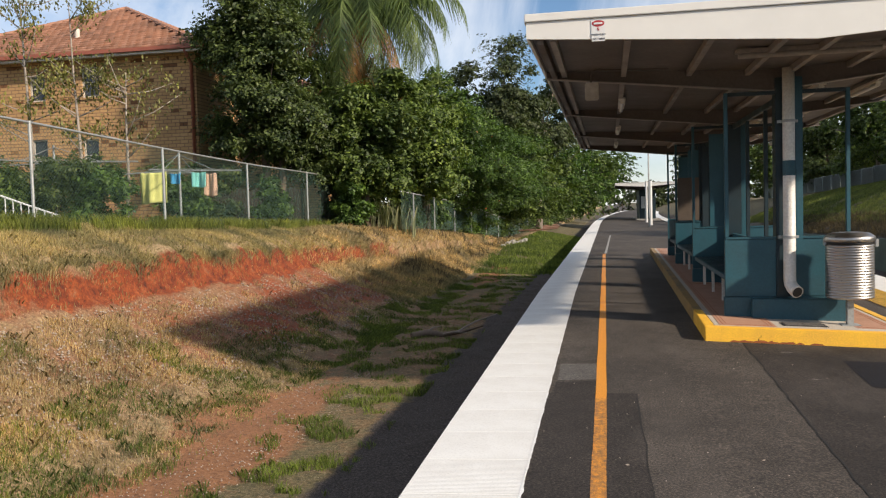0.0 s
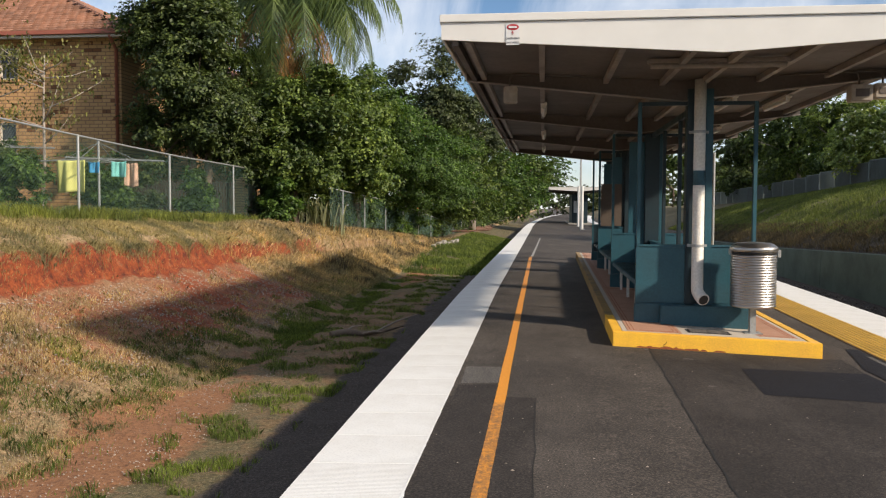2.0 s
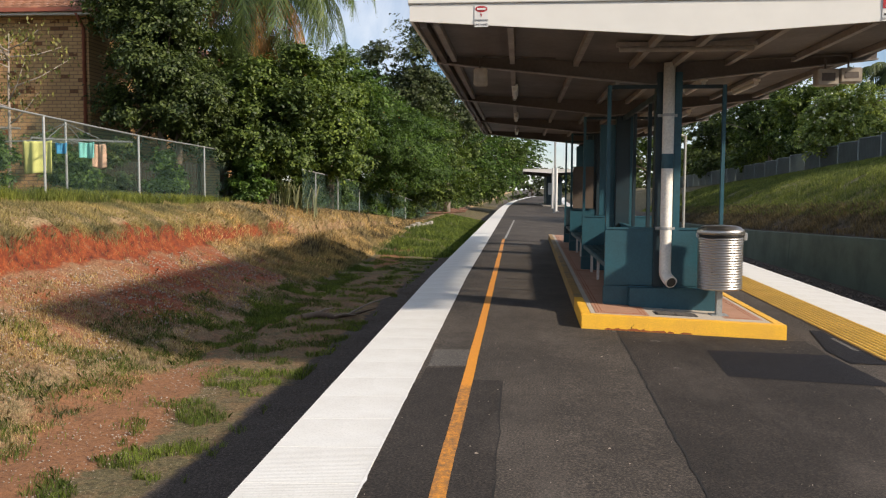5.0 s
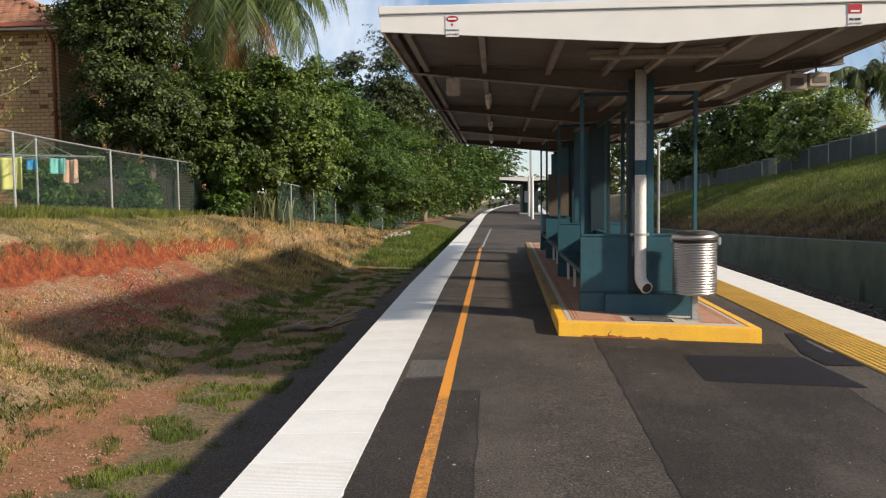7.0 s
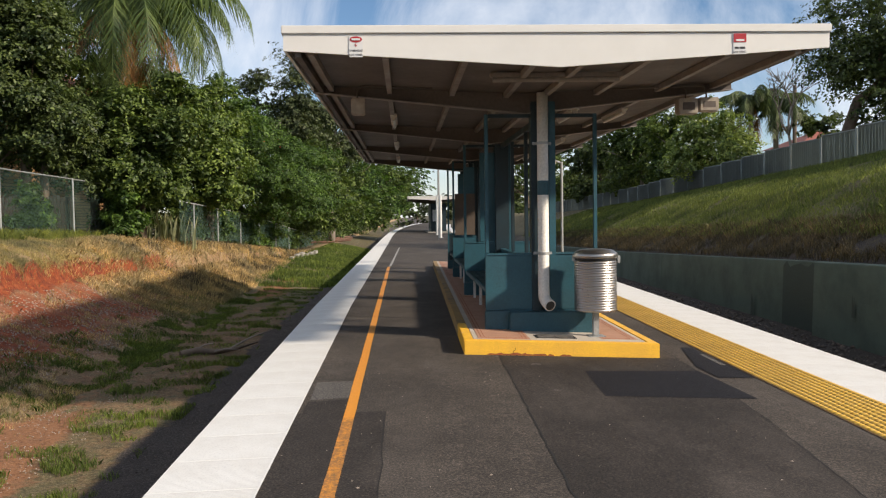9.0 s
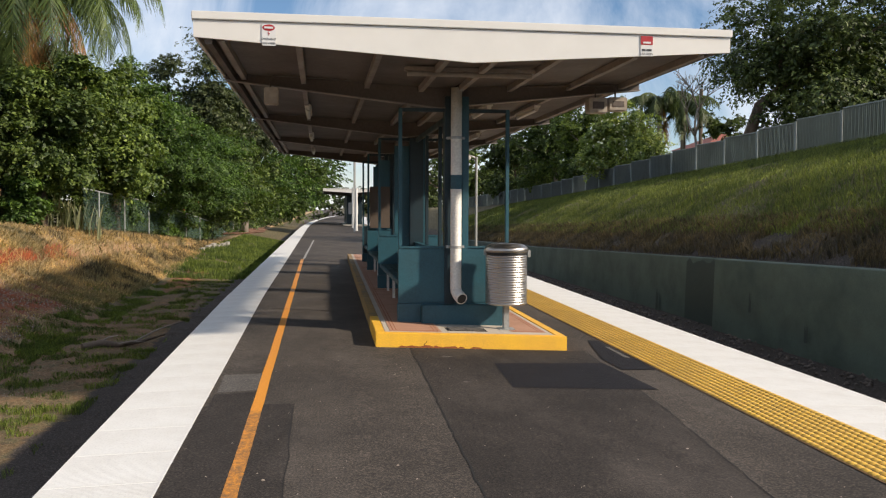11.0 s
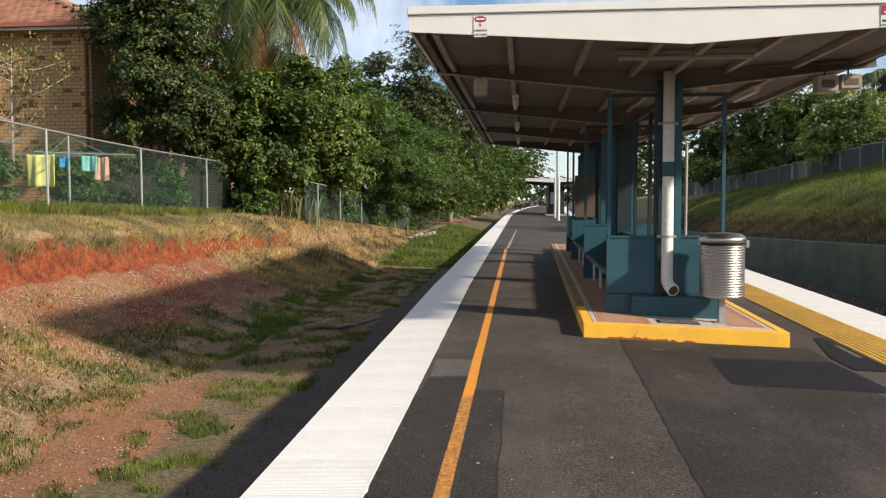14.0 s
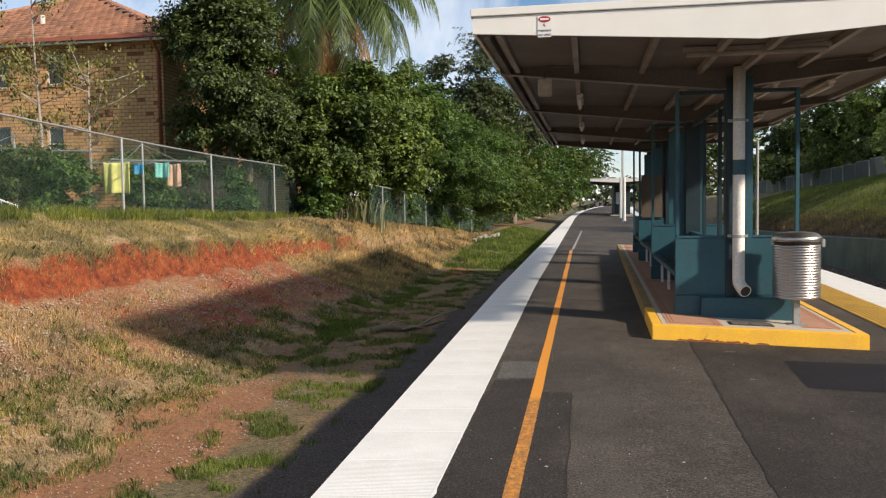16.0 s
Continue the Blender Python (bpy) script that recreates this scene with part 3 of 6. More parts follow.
for row in range(9):
    for k in range(450):
        y = -8.0 + k * 0.075
        x = yx(y) + 0.025 + row * 0.075
        z = gz(x)
        b = len(tv)
        for dx, dy, dz in ((0, 0, 0.006), (0.046, 0, 0.006), (0.046, 0.066, 0.006), (0, 0.066, 0.006), (0.007, 0.006, 0.016), (0.039, 0.006, 0.016), (0.039, 0.060, 0.016), (0.007, 0.060, 0.016)):
            tv.append((x + dx, y + dy, z + dz))
        tf += [(b + 4, b + 5, b + 6, b + 7), (b, b + 1, b + 5, b + 4), (b + 1, b + 2, b + 6, b + 5), (b + 2, b + 3, b + 7, b + 6), (b + 3, b, b + 4, b + 7)]
bars = raw("tactile_bar", tv, tf, M_TACT)
bars.parent = platform
tagged(bars, "small raised yellow tactile bars", kind="stuff")


# ---- raised island with its yellow kerb ----
KZ = 0.165


def skew(x, y):
    """Island edges: left 0.69 to 0.92, right 2.93 to 3.16 along its length."""
    return x + 0.0125 * (y - 9.8)


island = thing("kerb_island", "raised paved island edged with a bright yellow painted kerb", "kerb")


def kerb_piece(x0, x1, y0, y1, z0, z1, material, name, label="", bevel=0.007):
    bm = bmesh.new()
    bx(bm, x0, x1, y0, y1, z0, z1, bevel)
    for v in bm.verts:
        v.co.z += gz(v.co.x)
        v.co.x = skew(v.co.x, v.co.y)
        v.co.z += 0.004 * wob(v.co.x, v.co.y, 2.5)
    return part(name, bm, material, island, label)


for y0, y1 in ((9.911, 11.3), (11.3, 14.2), (14.2, 17.2), (17.2, 20.2), (20.2, 23.3), (23.3, 26.4)):
    kerb_piece(0.69, 0.80, y0 + 0.001, y1 - 0.001, -0.05, KZ, M_YKERB if y0 < 11 else M_YKERBW, "kerb_stone", "" if y0 < 11 else "faded kerb with most of its yellow paint worn off")
    kerb_piece(2.82, 2.93, y0 + 0.001, y1 - 0.001, -0.05, KZ, M_YKERB, "kerb_stone")
kerb_piece(0.69, 2.93, 9.80, 9.91, -0.05, KZ, M_YKERB, "kerb_stone")
kerb_piece(0.802, 2.818, 9.912, 26.4, -0.05, KZ - 0.006, M_PALECONC, "concrete_bed", "pale grey concrete paving")
# red coated panels with a double border line, either side of the drain
for x0, x1, y0, y1 in ((0.865, 1.47, 9.98, 14.9), (0.865, 1.47, 14.92, 20.4), (0.865, 1.47, 20.42, 26.3), (2.33, 2.765, 10.12, 14.9), (2.33, 2.765, 14.92, 20.4), (2.33, 2.765, 20.42, 26.3)):
    kerb_piece(x0, x1, y0, y1, KZ - 0.03, KZ - 0.002, M_PAVER, "paving_panel", "pinkish red coated concrete panel", 0.002)
    for d in (0.035, 0.075):
        for a, b, c, e in ((x0 + d, x0 + d + 0.008, y0 + d, y1 - d), (x1 - d - 0.008, x1 - d, y0 + d, y1 - d), (x0 + d + 0.009, x1 - d - 0.009, y0 + d, y0 + d + 0.008)):
            kerb_piece(a, b, c, e, KZ - 0.006, KZ - 0.0005, M_RUST, "border_line", bevel=0.0)
bm = bmesh.new()
bx(bm, 1.56, 2.04, 10.10, 10.36, 0, 0.012)
for v in bm.verts:
    v.co.z += gz(v.co.x) + KZ - 0.013
part("drain_frame", bm, M_CRACK, island, "dark recessed drain opening")
for k in range(2):
    bm = bmesh.new()
    bx(bm, 1.585 + k * 0.215, 1.795 + k * 0.215, 10.12, 10.34, 0.004, 0.024, 0.003)
    for v in bm.verts:
        v.co.z += gz(v.co.x) + KZ - 0.016
    part("drain_lid", bm, M_PATCH2, island, "pale concrete drain lid")
# rust and bare mortar along the foot of the front kerb
rk = random.Random(31)
for k in range(26):
    x = rk.choice((rk.uniform(1.0, 1.85), rk.uniform(1.0, 1.6)))
    w, h = rk.uniform(0.02, 0.09), rk.uniform(0.010, 0.028)
    bm = bmesh.new()
    ring = [(x - w, 0.0), (x - w * 0.4, h * rk.uniform(0.6, 1.1)), (x + w * 0.2, h * rk.uniform(0.5, 1.2)), (x + w * 0.7, h * rk.uniform(0.3, 0.9)), (x + w, 0.0)]
    bm.faces.new([bm.verts.new((skew(q, 9.8), 9.797 - 0.0004 * k / 26, gz(q) + z + 0.003)) for q, z in ring])
    part("chip", bm, M_RUST, island, "rust-red chipped paint at the kerb foot")

# ---- canopy ----
CX, CL, CR, CY0, CY1 = 1.56, -1.08, 4.20, 8.45, 25.0
BEAMS = (10.84, 15.15, 19.7, 24.25)


def under(x):
    """Underside of the roof sheet, lowest at the middle gutter."""
    return 3.06 + 0.045 * abs(x - CX)


def build_canopy(name, label, y0, y1, beams, ox=0.0, detail=True):
    c = thing(name, label, "canopy")
    P = lambda n, bm, m, lab="": part(n, bm, m, c, lab)
    # roof sheets either side of the valley
    for side in (-1, 1):
        bm = bmesh.new()
        xe = CL if side < 0 else CR
        pts = []
        for x, z in ((CX, under(CX)), (xe, under(xe)), (xe, under(xe) + 0.05), (CX, under(CX) + 0.05)):
            pts.append((x + ox, z))
        a = [bm.verts.new((x, y0 + 0.03, z)) for x, z in pts]
        b = [bm.verts.new((x, y1 - 0.03, z)) for x, z in pts]
        bm.faces.new(a)
        bm.faces.new(b[::-1])
        for k in range(4):
            bm.faces.new((a[k], b[k], b[(k + 1) % 4], a[(k + 1) % 4]))
        bmesh.ops.recalc_face_normals(bm, faces=bm.faces)
        P("roof_sheet", bm, M_SOFFIT, "brown shaded roof lining")
    # front and back fascia: level top, bottom dropping to the middle
    for yf, s in ((y0, 1), (y1, -1)):
        bm = bmesh.new()
        low = [(CL, 3.13), (CX, 2.965), (CR, 3.14)]
        up = [(CL, 3.285), (CX, 3.285), (CR, 3.285)]
        for row, (za, zb) in enumerate(((low, up),)):
            f = [bm.verts.new((x + ox, yf, z)) for x, z in za] + [bm.verts.new((x + ox, yf, z)) for x, z in reversed(zb)]
            face = bm.faces.new(f)
        r = bmesh.ops.extrude_face_region(bm, geom=[face])
        for v in r["geom"]:
            if isinstance(v, bmesh.types.BMVert):
                v.co.y += 0.03 * s
        bmesh.ops.recalc_face_normals(bm, faces=bm.faces)
        P("fascia", bm, M_FASCIA, "smooth cream painted fascia board")
        bm = bmesh.new()
        bx(bm, CL - 0.015 + ox, CR + 0.015 + ox, yf - 0.022 * s, yf + 0.05 * s, 3.289, 3.365, 0.006)
        P("capping", bm, M_FASCIA, "cream metal roof capping")
    for xe, s in ((CL, 1), (CR, -1)):
        bm = bmesh.new()
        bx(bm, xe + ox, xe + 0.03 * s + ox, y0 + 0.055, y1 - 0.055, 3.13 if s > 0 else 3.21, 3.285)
        # left side board cream, right one in the darker beam brown
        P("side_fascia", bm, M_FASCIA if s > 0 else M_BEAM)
        bm = bmesh.new()
        bx(bm, xe - 0.02 * s + ox, xe + 0.05 * s + ox, y0 + 0.055, y1 - 0.055, 3.289, 3.36)
        P("side_capping", bm, M_FASCIA)
        bm = bmesh.new()
        bx(bm, xe + 0.10 * s + ox, xe + 0.16 * s + ox, y0 + 0.06, y1 - 0.06, 3.08 if s > 0 else 3.14, 3.17)
        P("edge_purlin", bm, M_BEAM)
    # tapered cross beams as I sections
    for yb in beams:
        for side in (-1, 1):
            xe = (CL + 0.03 if side < 0 else CR - 0.03)
            bm = bmesh.new()
            for th, zt, zb_e, zb_c in ((0.012, 0.0, 0.085, 0.25),):
                vs = []
                for y in (yb - th / 2, yb + th / 2):
                    vs.append([bm.verts.new(p) for p in ((CX + ox, y, under(CX) - 0.004), (xe + ox, y, under(xe) - 0.004),
                                                          (xe + ox, y, under(xe) - zb_e), (CX + ox, y, under(CX) - zb_c))])
                bm.faces.new(vs[0])
                bm.faces.new(vs[1][::-1])
                for k in range(4):
                    bm.faces.new((vs[0][k], vs[1][k], vs[1][(k + 1) % 4], vs[0][(k + 1) % 4]))
            bmesh.ops.recalc_face_normals(bm, faces=bm.faces)
            P("cross_beam", bm, M_BEAM, "brown painted tapered steel beam")
            bm = bmesh.new()
            q = []
            for y in (yb - 0.055, yb + 0.055):
                for z in (0, -0.012):
                    q.append([bm.verts.new((CX + ox, y, under(CX) - 0.25 + z)), bm.verts.new((xe + ox, y, under(xe) - 0.085 + z))])
            for k, m_ in ((0, 1), (1, 3), (3, 2), (2, 0)):
                bm.faces.new((q[k][0], q[k][1], q[m_][1], q[m_][0]))
            for e in (0, 1):
                bm.faces.new((q[0][e], q[1][e], q[3][e], q[2][e]))
            bmesh.ops.recalc_face_normals(bm, faces=bm.faces)
            # flange paler than the web: its bright edge is in the colour
            P("beam_flange", bm, M_PURLIN, "beam flange with its highlight put into a paler colour")
    # purlins between roof and beams
    for x in (-0.83, -0.12, 0.65, 1.32, 1.80, 2.45, 3.22, 3.92):
        bm = bmesh.new()
        bx(bm, x - 0.03 + ox, x + 0.03 + ox, y0 + 0.06, y1 - 0.06, under(x) - 0.072, under(x) - 0.004)
        P("purlin", bm, M_PURLIN, "pale brown roof purlin")
    # steel columns on the centre line
    for yb in beams:
        bm = bmesh.new()
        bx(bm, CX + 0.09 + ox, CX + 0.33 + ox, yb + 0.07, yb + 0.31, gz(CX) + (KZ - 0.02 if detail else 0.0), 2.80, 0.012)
        P("column", bm, M_TEALD, "teal steel column in a dark shaded tone")
        bm = bmesh.new()
        bx(bm, CX + 0.04 + ox, CX + 0.38 + ox, yb - 0.02, yb + 0.35, 2.802, under(CX) - 0.08, 0.01)
        P("column_head", bm, M_BEAM)
    return c


canopy = build_canopy("platform_canopy", "cream butterfly platform canopy with brown steel beams", CY0, CY1, BEAMS)


# ---- warning signs on the fascia ----
def text(name, body, size, at, material, parent):
    cu = bpy.data.curves.new(name, "FONT")
    cu.body, cu.size, cu.align_x, cu.align_y = body, size, "CENTER", "CENTER"
    cu.extrude = 0.0006
    ob = new(name, cu)
    ob.data.materials.append(material)
    ob.matrix_world = Matrix.Translation(at) @ pose(0, 0, 0, 90, 0, 0)
    ob.parent = parent
    ob.matrix_parent_inverse = parent.matrix_world.inverted()
    return ob


def sign(cx, zc, first, oval):
    s = thing("warning_sign", "small white sign with red header warning of overhead live wires", "sign", "signs on the fascia", (cx, 8.445, zc))
    y = 8.447
    bm = bmesh.new()
    bx(bm, cx - 0.064, cx + 0.064, y - 0.004, y, zc - 0.098, zc + 0.103)
    part("sign_plate", bm, M_SIGNW, s)
    bm = bmesh.new()
    if oval:
        v = bmesh.ops.create_circle(bm, cap_ends=True, segments=28, radius=1.0)["verts"]
        for q in v:
            q.co = Vector((cx + q.co.x * 0.058, y - 0.0055, zc + 0.068 + q.co.y * 0.030))
    else:
        bx(bm, cx - 0.062, cx + 0.062, y - 0.0075, y - 0.005, zc + 0.015, zc + 0.100)
    part("header", bm, M_RED, s, "red sign header")
    bm = bmesh.new()
    zb = zc + 0.068 if oval else zc + 0.035
    bx(bm, cx - 0.040, cx + 0.040, y - 0.0105, y - 0.008, zb - 0.009, zb + 0.009)
    part("header_bar", bm, M_SIGNW, s)
    if oval:
        bm = bmesh.new()
        for a, b in (((cx, zc + 0.030), (cx - 0.010, zc + 0.014)), ((cx - 0.010, zc + 0.014), (cx + 0.008, zc + 0.016)), ((cx + 0.008, zc + 0.016), (cx - 0.002, zc - 0.002))):
            rod(bm, (a[0], y - 0.006, a[1]), (b[0], y - 0.006, b[1]), 0.0035, 5)
        part("bolt_mark", bm, M_RED, s)
    if first:
        text("lettering", first, 0.026, (cx, y - 0.006, zc - 0.038), M_INK, s)
    else:
        for a, b in ((-0.05, -0.012), (-0.004, 0.05)):
            bm = bmesh.new()
            bx(bm, cx + a, cx + b, y - 0.007, y - 0.005, zc - 0.048, zc - 0.028)
            part("lettering_bar", bm, M_INK, s)
    text("lettering", "LIVE WIRES", 0.025, (cx, y - 0.006, zc - 0.078), M_INK, s)


sign(-0.395, 3.165, "OVERHEAD", True)
sign(3.31, 3.175, "", False)


# ---- lights and loudspeakers under the canopy ----
def batten(x, y, z, length, across, kind):
    t = thing("fluorescent_light", kind, "light", "lights under the canopy", (x, y, z))
    h = length / 2
    bm = bmesh.new()
    bx(bm, x - h if across else x - 0.05, x + h if across else x + 0.05, y - 0.05 if across else y - h, y + 0.05 if across else y + h, z, z + 0.045, 0.008)
    part("housing", bm, M_PURLIN if across else M_PIPE, t)
    bm = bmesh.new()
    a, b = ((x - h + 0.03, y, z - 0.022), (x + h - 0.03, y, z - 0.022)) if across else ((x, y - h + 0.03, z - 0.022), (x, y + h - 0.03, z - 0.022))
    rod(bm, a, b, 0.032, 12)
    part("diffuser", bm, M_PURLIN if across else M_DIFF, t, "unlit tube cover")


batten(1.68, 9.35, 3.015, 1.42, True, "long unlit fluorescent batten light under canopy front")
for yy in (13.6, 18.2, 22.6):
    batten(-0.10, yy, 3.06 - 0.02, 1.25, False, "unlit tubular batten light fixed along canopy lining")
    batten(3.22, yy - 0.6, 3.03, 1.25, False, "unlit tubular batten light fixed along canopy lining")
    batten(2.45, yy - 0.9, 3.00, 1.25, False, "unlit tubular batten light fixed along canopy lining")


def speaker(x, y, z, w, h, label, way=1):
    t = thing("loudspeaker", label, "loudspeaker", "loudspeakers under the canopy", (x, y, z))
    bm = bmesh.new()
    bx(bm, x - w / 2, x + w / 2, y, y + 0.18, z - h, z, 0.012)
    part("cabinet", bm, M_SPK, t)
    bm = bmesh.new()
    bx(bm, x - w / 2 + 0.045, x + w / 2 - 0.045, y - 0.006, y - 0.001, z - h + 0.05, z - 0.05, 0.0)
    part("grille", bm, M_BEAM if w > 0.2 else M_SPK, t, "dark square grille")
    bm = bmesh.new()
    sweep(bm, [(x - 0.01, y + 0.09, z - 0.002), (x - 0.01, y + 0.09, z + 0.10), (x + 0.03 * way, y + 0.09, z + 0.145), (x + 0.13 * way, y + 0.09, z + 0.155), (x + 0.9 * way, y + 0.09, z + 0.125)], [0.011] * 5, 6)
    part("conduit", bm, M_BEAM, t)


speaker(-0.50, 10.58, 2.985, 0.165, 0.20, "small beige loudspeaker box hanging from canopy beam")
speaker(3.53, 10.55, 2.945, 0.24, 0.19, "beige square loudspeaker hanging from canopy beam", -1)
speaker(3.80, 10.58, 2.96, 0.24, 0.17, "beige loudspeaker turned away under canopy edge", -1)

# ---- shelter ----
shelter = thing("platform_shelter", "teal painted open shelter with half walls and benches", "shelter", at=(1.76, 16.8, 0.1))
SF = (10.80, 15.3, 19.75, 22.8)
SX0, SX1 = 1.05, 2.44


def sp_part(name, x0, x1, y0, y1, z0, z1, m=None, bevel=0.006, label=""):
    bm = bmesh.new()
    bx(bm, x0, x1, y0, y1, z0, z1, bevel)
    return part(name, bm, m or M_TEAL, shelter, label)


B0 = 0.07
for i, y in enumerate(SF):
    o = 0.012 * (y - 10.8)
    a, b = SX0 + o, SX1 + o
    mid0, mid1 = 1.63 + o, 1.91 + o
    last = i == len(SF) - 1
    for x0, x1 in ((a, mid0), (mid1, b)):
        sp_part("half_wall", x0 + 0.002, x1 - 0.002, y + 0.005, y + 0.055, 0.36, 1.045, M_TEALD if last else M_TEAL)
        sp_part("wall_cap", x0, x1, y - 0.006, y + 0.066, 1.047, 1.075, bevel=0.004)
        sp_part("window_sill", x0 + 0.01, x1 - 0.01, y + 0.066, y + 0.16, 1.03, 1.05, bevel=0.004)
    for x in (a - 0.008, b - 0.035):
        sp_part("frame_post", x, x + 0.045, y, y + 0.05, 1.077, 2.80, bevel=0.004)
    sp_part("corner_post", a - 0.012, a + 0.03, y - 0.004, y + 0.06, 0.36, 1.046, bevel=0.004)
    # top rails, left pillar and core: roof shade put into the teal
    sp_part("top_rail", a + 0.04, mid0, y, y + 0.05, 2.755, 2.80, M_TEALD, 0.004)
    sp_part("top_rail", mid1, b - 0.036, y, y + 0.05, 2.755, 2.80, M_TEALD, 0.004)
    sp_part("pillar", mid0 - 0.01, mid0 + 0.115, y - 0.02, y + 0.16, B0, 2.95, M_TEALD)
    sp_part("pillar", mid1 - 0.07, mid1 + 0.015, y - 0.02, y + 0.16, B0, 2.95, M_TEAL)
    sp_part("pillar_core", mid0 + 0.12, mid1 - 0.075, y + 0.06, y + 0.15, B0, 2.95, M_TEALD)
    sp_part("plinth", a - 0.02, b - 0.02, y - 0.02, y + 0.10, B0 - 0.03, 0.357, bevel=0.01)
    if i == 0:
        sp_part("plinth_step", 1.325, 2.372, y - 0.13, y - 0.022, B0 - 0.03, 0.345, bevel=0.012, label="projecting teal concrete plinth step")
    if i > 0:
        sp_part("end_panel", mid0 - 0.30, mid0 - 0.012, y + 0.02, y + 0.05, 1.08, 2.66, M_TEAL, 0.004)
for y0, y1 in zip(SF, SF[1:]):
    o = 0.012 * (y0 - 10.8)
    n_m = 3
    sp_part("spine_wall", 1.75 + o, 1.80 + o, y0 + 0.17, y1 - 0.03, 0.12, 0.93)
    sp_part("spine_cap", 1.73 + o, 1.82 + o, y0 + 0.17, y1 - 0.03, 0.932, 0.955, bevel=0.004)
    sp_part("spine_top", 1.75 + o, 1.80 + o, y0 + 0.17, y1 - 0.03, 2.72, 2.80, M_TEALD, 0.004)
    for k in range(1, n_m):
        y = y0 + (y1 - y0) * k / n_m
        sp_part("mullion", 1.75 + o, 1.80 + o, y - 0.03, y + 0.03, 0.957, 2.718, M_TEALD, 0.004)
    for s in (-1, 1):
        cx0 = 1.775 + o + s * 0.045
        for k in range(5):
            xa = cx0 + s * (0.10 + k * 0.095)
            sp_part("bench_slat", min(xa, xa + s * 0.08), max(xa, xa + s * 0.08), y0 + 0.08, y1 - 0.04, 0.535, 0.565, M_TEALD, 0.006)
        sp_part("bench_edge", min(cx0 + s * 0.575, cx0 + s * 0.61), max(cx0 + s * 0.575, cx0 + s * 0.61), y0 + 0.08, y1 - 0.04, 0.50, 0.566, M_TEAL, 0.006)
        for k in range(4):
            y = y0 + 0.5 + k * (y1 - y0 - 1.0) / 3
            sp_part("bench_leg", cx0 + s * 0.50 - 0.02, cx0 + s * 0.50 + 0.02, y, y + 0.04, B0, 0.533, M_PIPE, 0.003)
sp_part("notice_board", 1.20, 1.66, 19.70, 19.74, 1.10, 2.05, M_BOARD, 0.004, "tan notice board panel")
# ---- downpipe ----
pipe = thing("downpipe", "cream round downpipe with elbow outlet strapped to shelter", "pipe", at=(1.745, 10.62, 0.4))
PXC, PYC = 1.745, 10.66
bm = bmesh.new()
sweep(bm, [(PXC, PYC, 3.04), (PXC, PYC, 2.0), (PXC, PYC, 0.56), (PXC + 0.004, PYC - 0.012, 0.52), (PXC + 0.022, PYC - 0.05, 0.477), (PXC + 0.040, PYC - 0.095, 0.452), (PXC + 0.055, PYC - 0.135, 0.435)], [0.068, 0.068, 0.070, 0.071, 0.072, 0.073, 0.073], 22)
part("tube", bm, M_PIPE, pipe)
# black disc on the closed pipe end paints the shade of a hollow
bm = bmesh.new()
rod(bm, (PXC + 0.0553, PYC - 0.1358, 0.4347), (PXC + 0.0560, PYC - 0.1376, 0.4340), 0.060, 20)
part("outlet", bm, M_BLACK, pipe, "black disc for the shaded hollow of the pipe mouth")
for z in (2.425, 1.072):
    bm = bmesh.new()
    rod(bm, (PXC, PYC, z - 0.016), (PXC, PYC, z + 0.016), 0.0735, 22)
    bx(bm, PXC - 0.115, PXC + 0.115, PYC + 0.05, PYC + 0.075, z - 0.016, z + 0.016)
    part("strap", bm, M_GALV, pipe, "galvanised pipe strap")
bm = bmesh.new()
rod(bm, (PXC, PYC, 1.79), (PXC, PYC, 1.965), 0.0695, 22)
part("band", bm, M_TEAL, pipe, "faded blue-grey painted band")

# ---- bin ----
bin_ = thing("litter_bin", "ribbed stainless steel litter bin with domed lid on post", "bin", at=(2.32, 10.33, 0.1))
BXC, BYC = 2.32, 10.36
prof = [(0.235, 0.385)]
for k in range(20):
    z = 0.392 + k * 0.030
    prof += [(0.243, z), (0.255, z + 0.008), (0.255, z + 0.018), (0.243, z + 0.026)]
prof += [(0.240, 0.995)]
bm = bmesh.new()
lathe(bm, prof, BXC, BYC, 48)
part("drum", bm, M_STEEL, bin_, "horizontally ribbed stainless drum")
bm = bmesh.new()
lathe(bm, [(0.246, 0.996), (0.252, 1.0), (0.252, 1.022), (0.246, 1.026)], BXC, BYC, 48)
part("gasket", bm, M_BLACK, bin_, "black rubber lid seal")
bm = bmesh.new()
lathe(bm, [(0.262, 1.024), (0.268, 1.03), (0.268, 1.068), (0.255, 1.083), (0.215, 1.112), (0.185, 1.122), (0.10, 1.130), (0.02, 1.132)], BXC, BYC, 48)
part("lid", bm, M_STEEL, bin_, "shiny domed steel lid")
bm = bmesh.new()
bx(bm, BXC + 0.262, BXC + 0.300, BYC - 0.025, BYC + 0.025, 0.955, 1.045, 0.006)
part("latch", bm, M_GALV, bin_, "small padlock latch")
bm = bmesh.new()
bx(bm, BXC - 0.275, BXC - 0.245, BYC - 0.03, BYC + 0.03, 0.985, 1.05, 0.004)
part("hinge", bm, M_GALV, bin_)
bm = bmesh.new()
bx(bm, BXC - 0.035, BXC + 0.035, BYC - 0.035, BYC + 0.035, 0.085, 0.387, 0.004)
part("post", bm, M_GALV, bin_)
bm = bmesh.new()
bx(bm, BXC - 0.10, BXC + 0.10, BYC - 0.09, BYC + 0.09, 0.073, 0.087, 0.003)
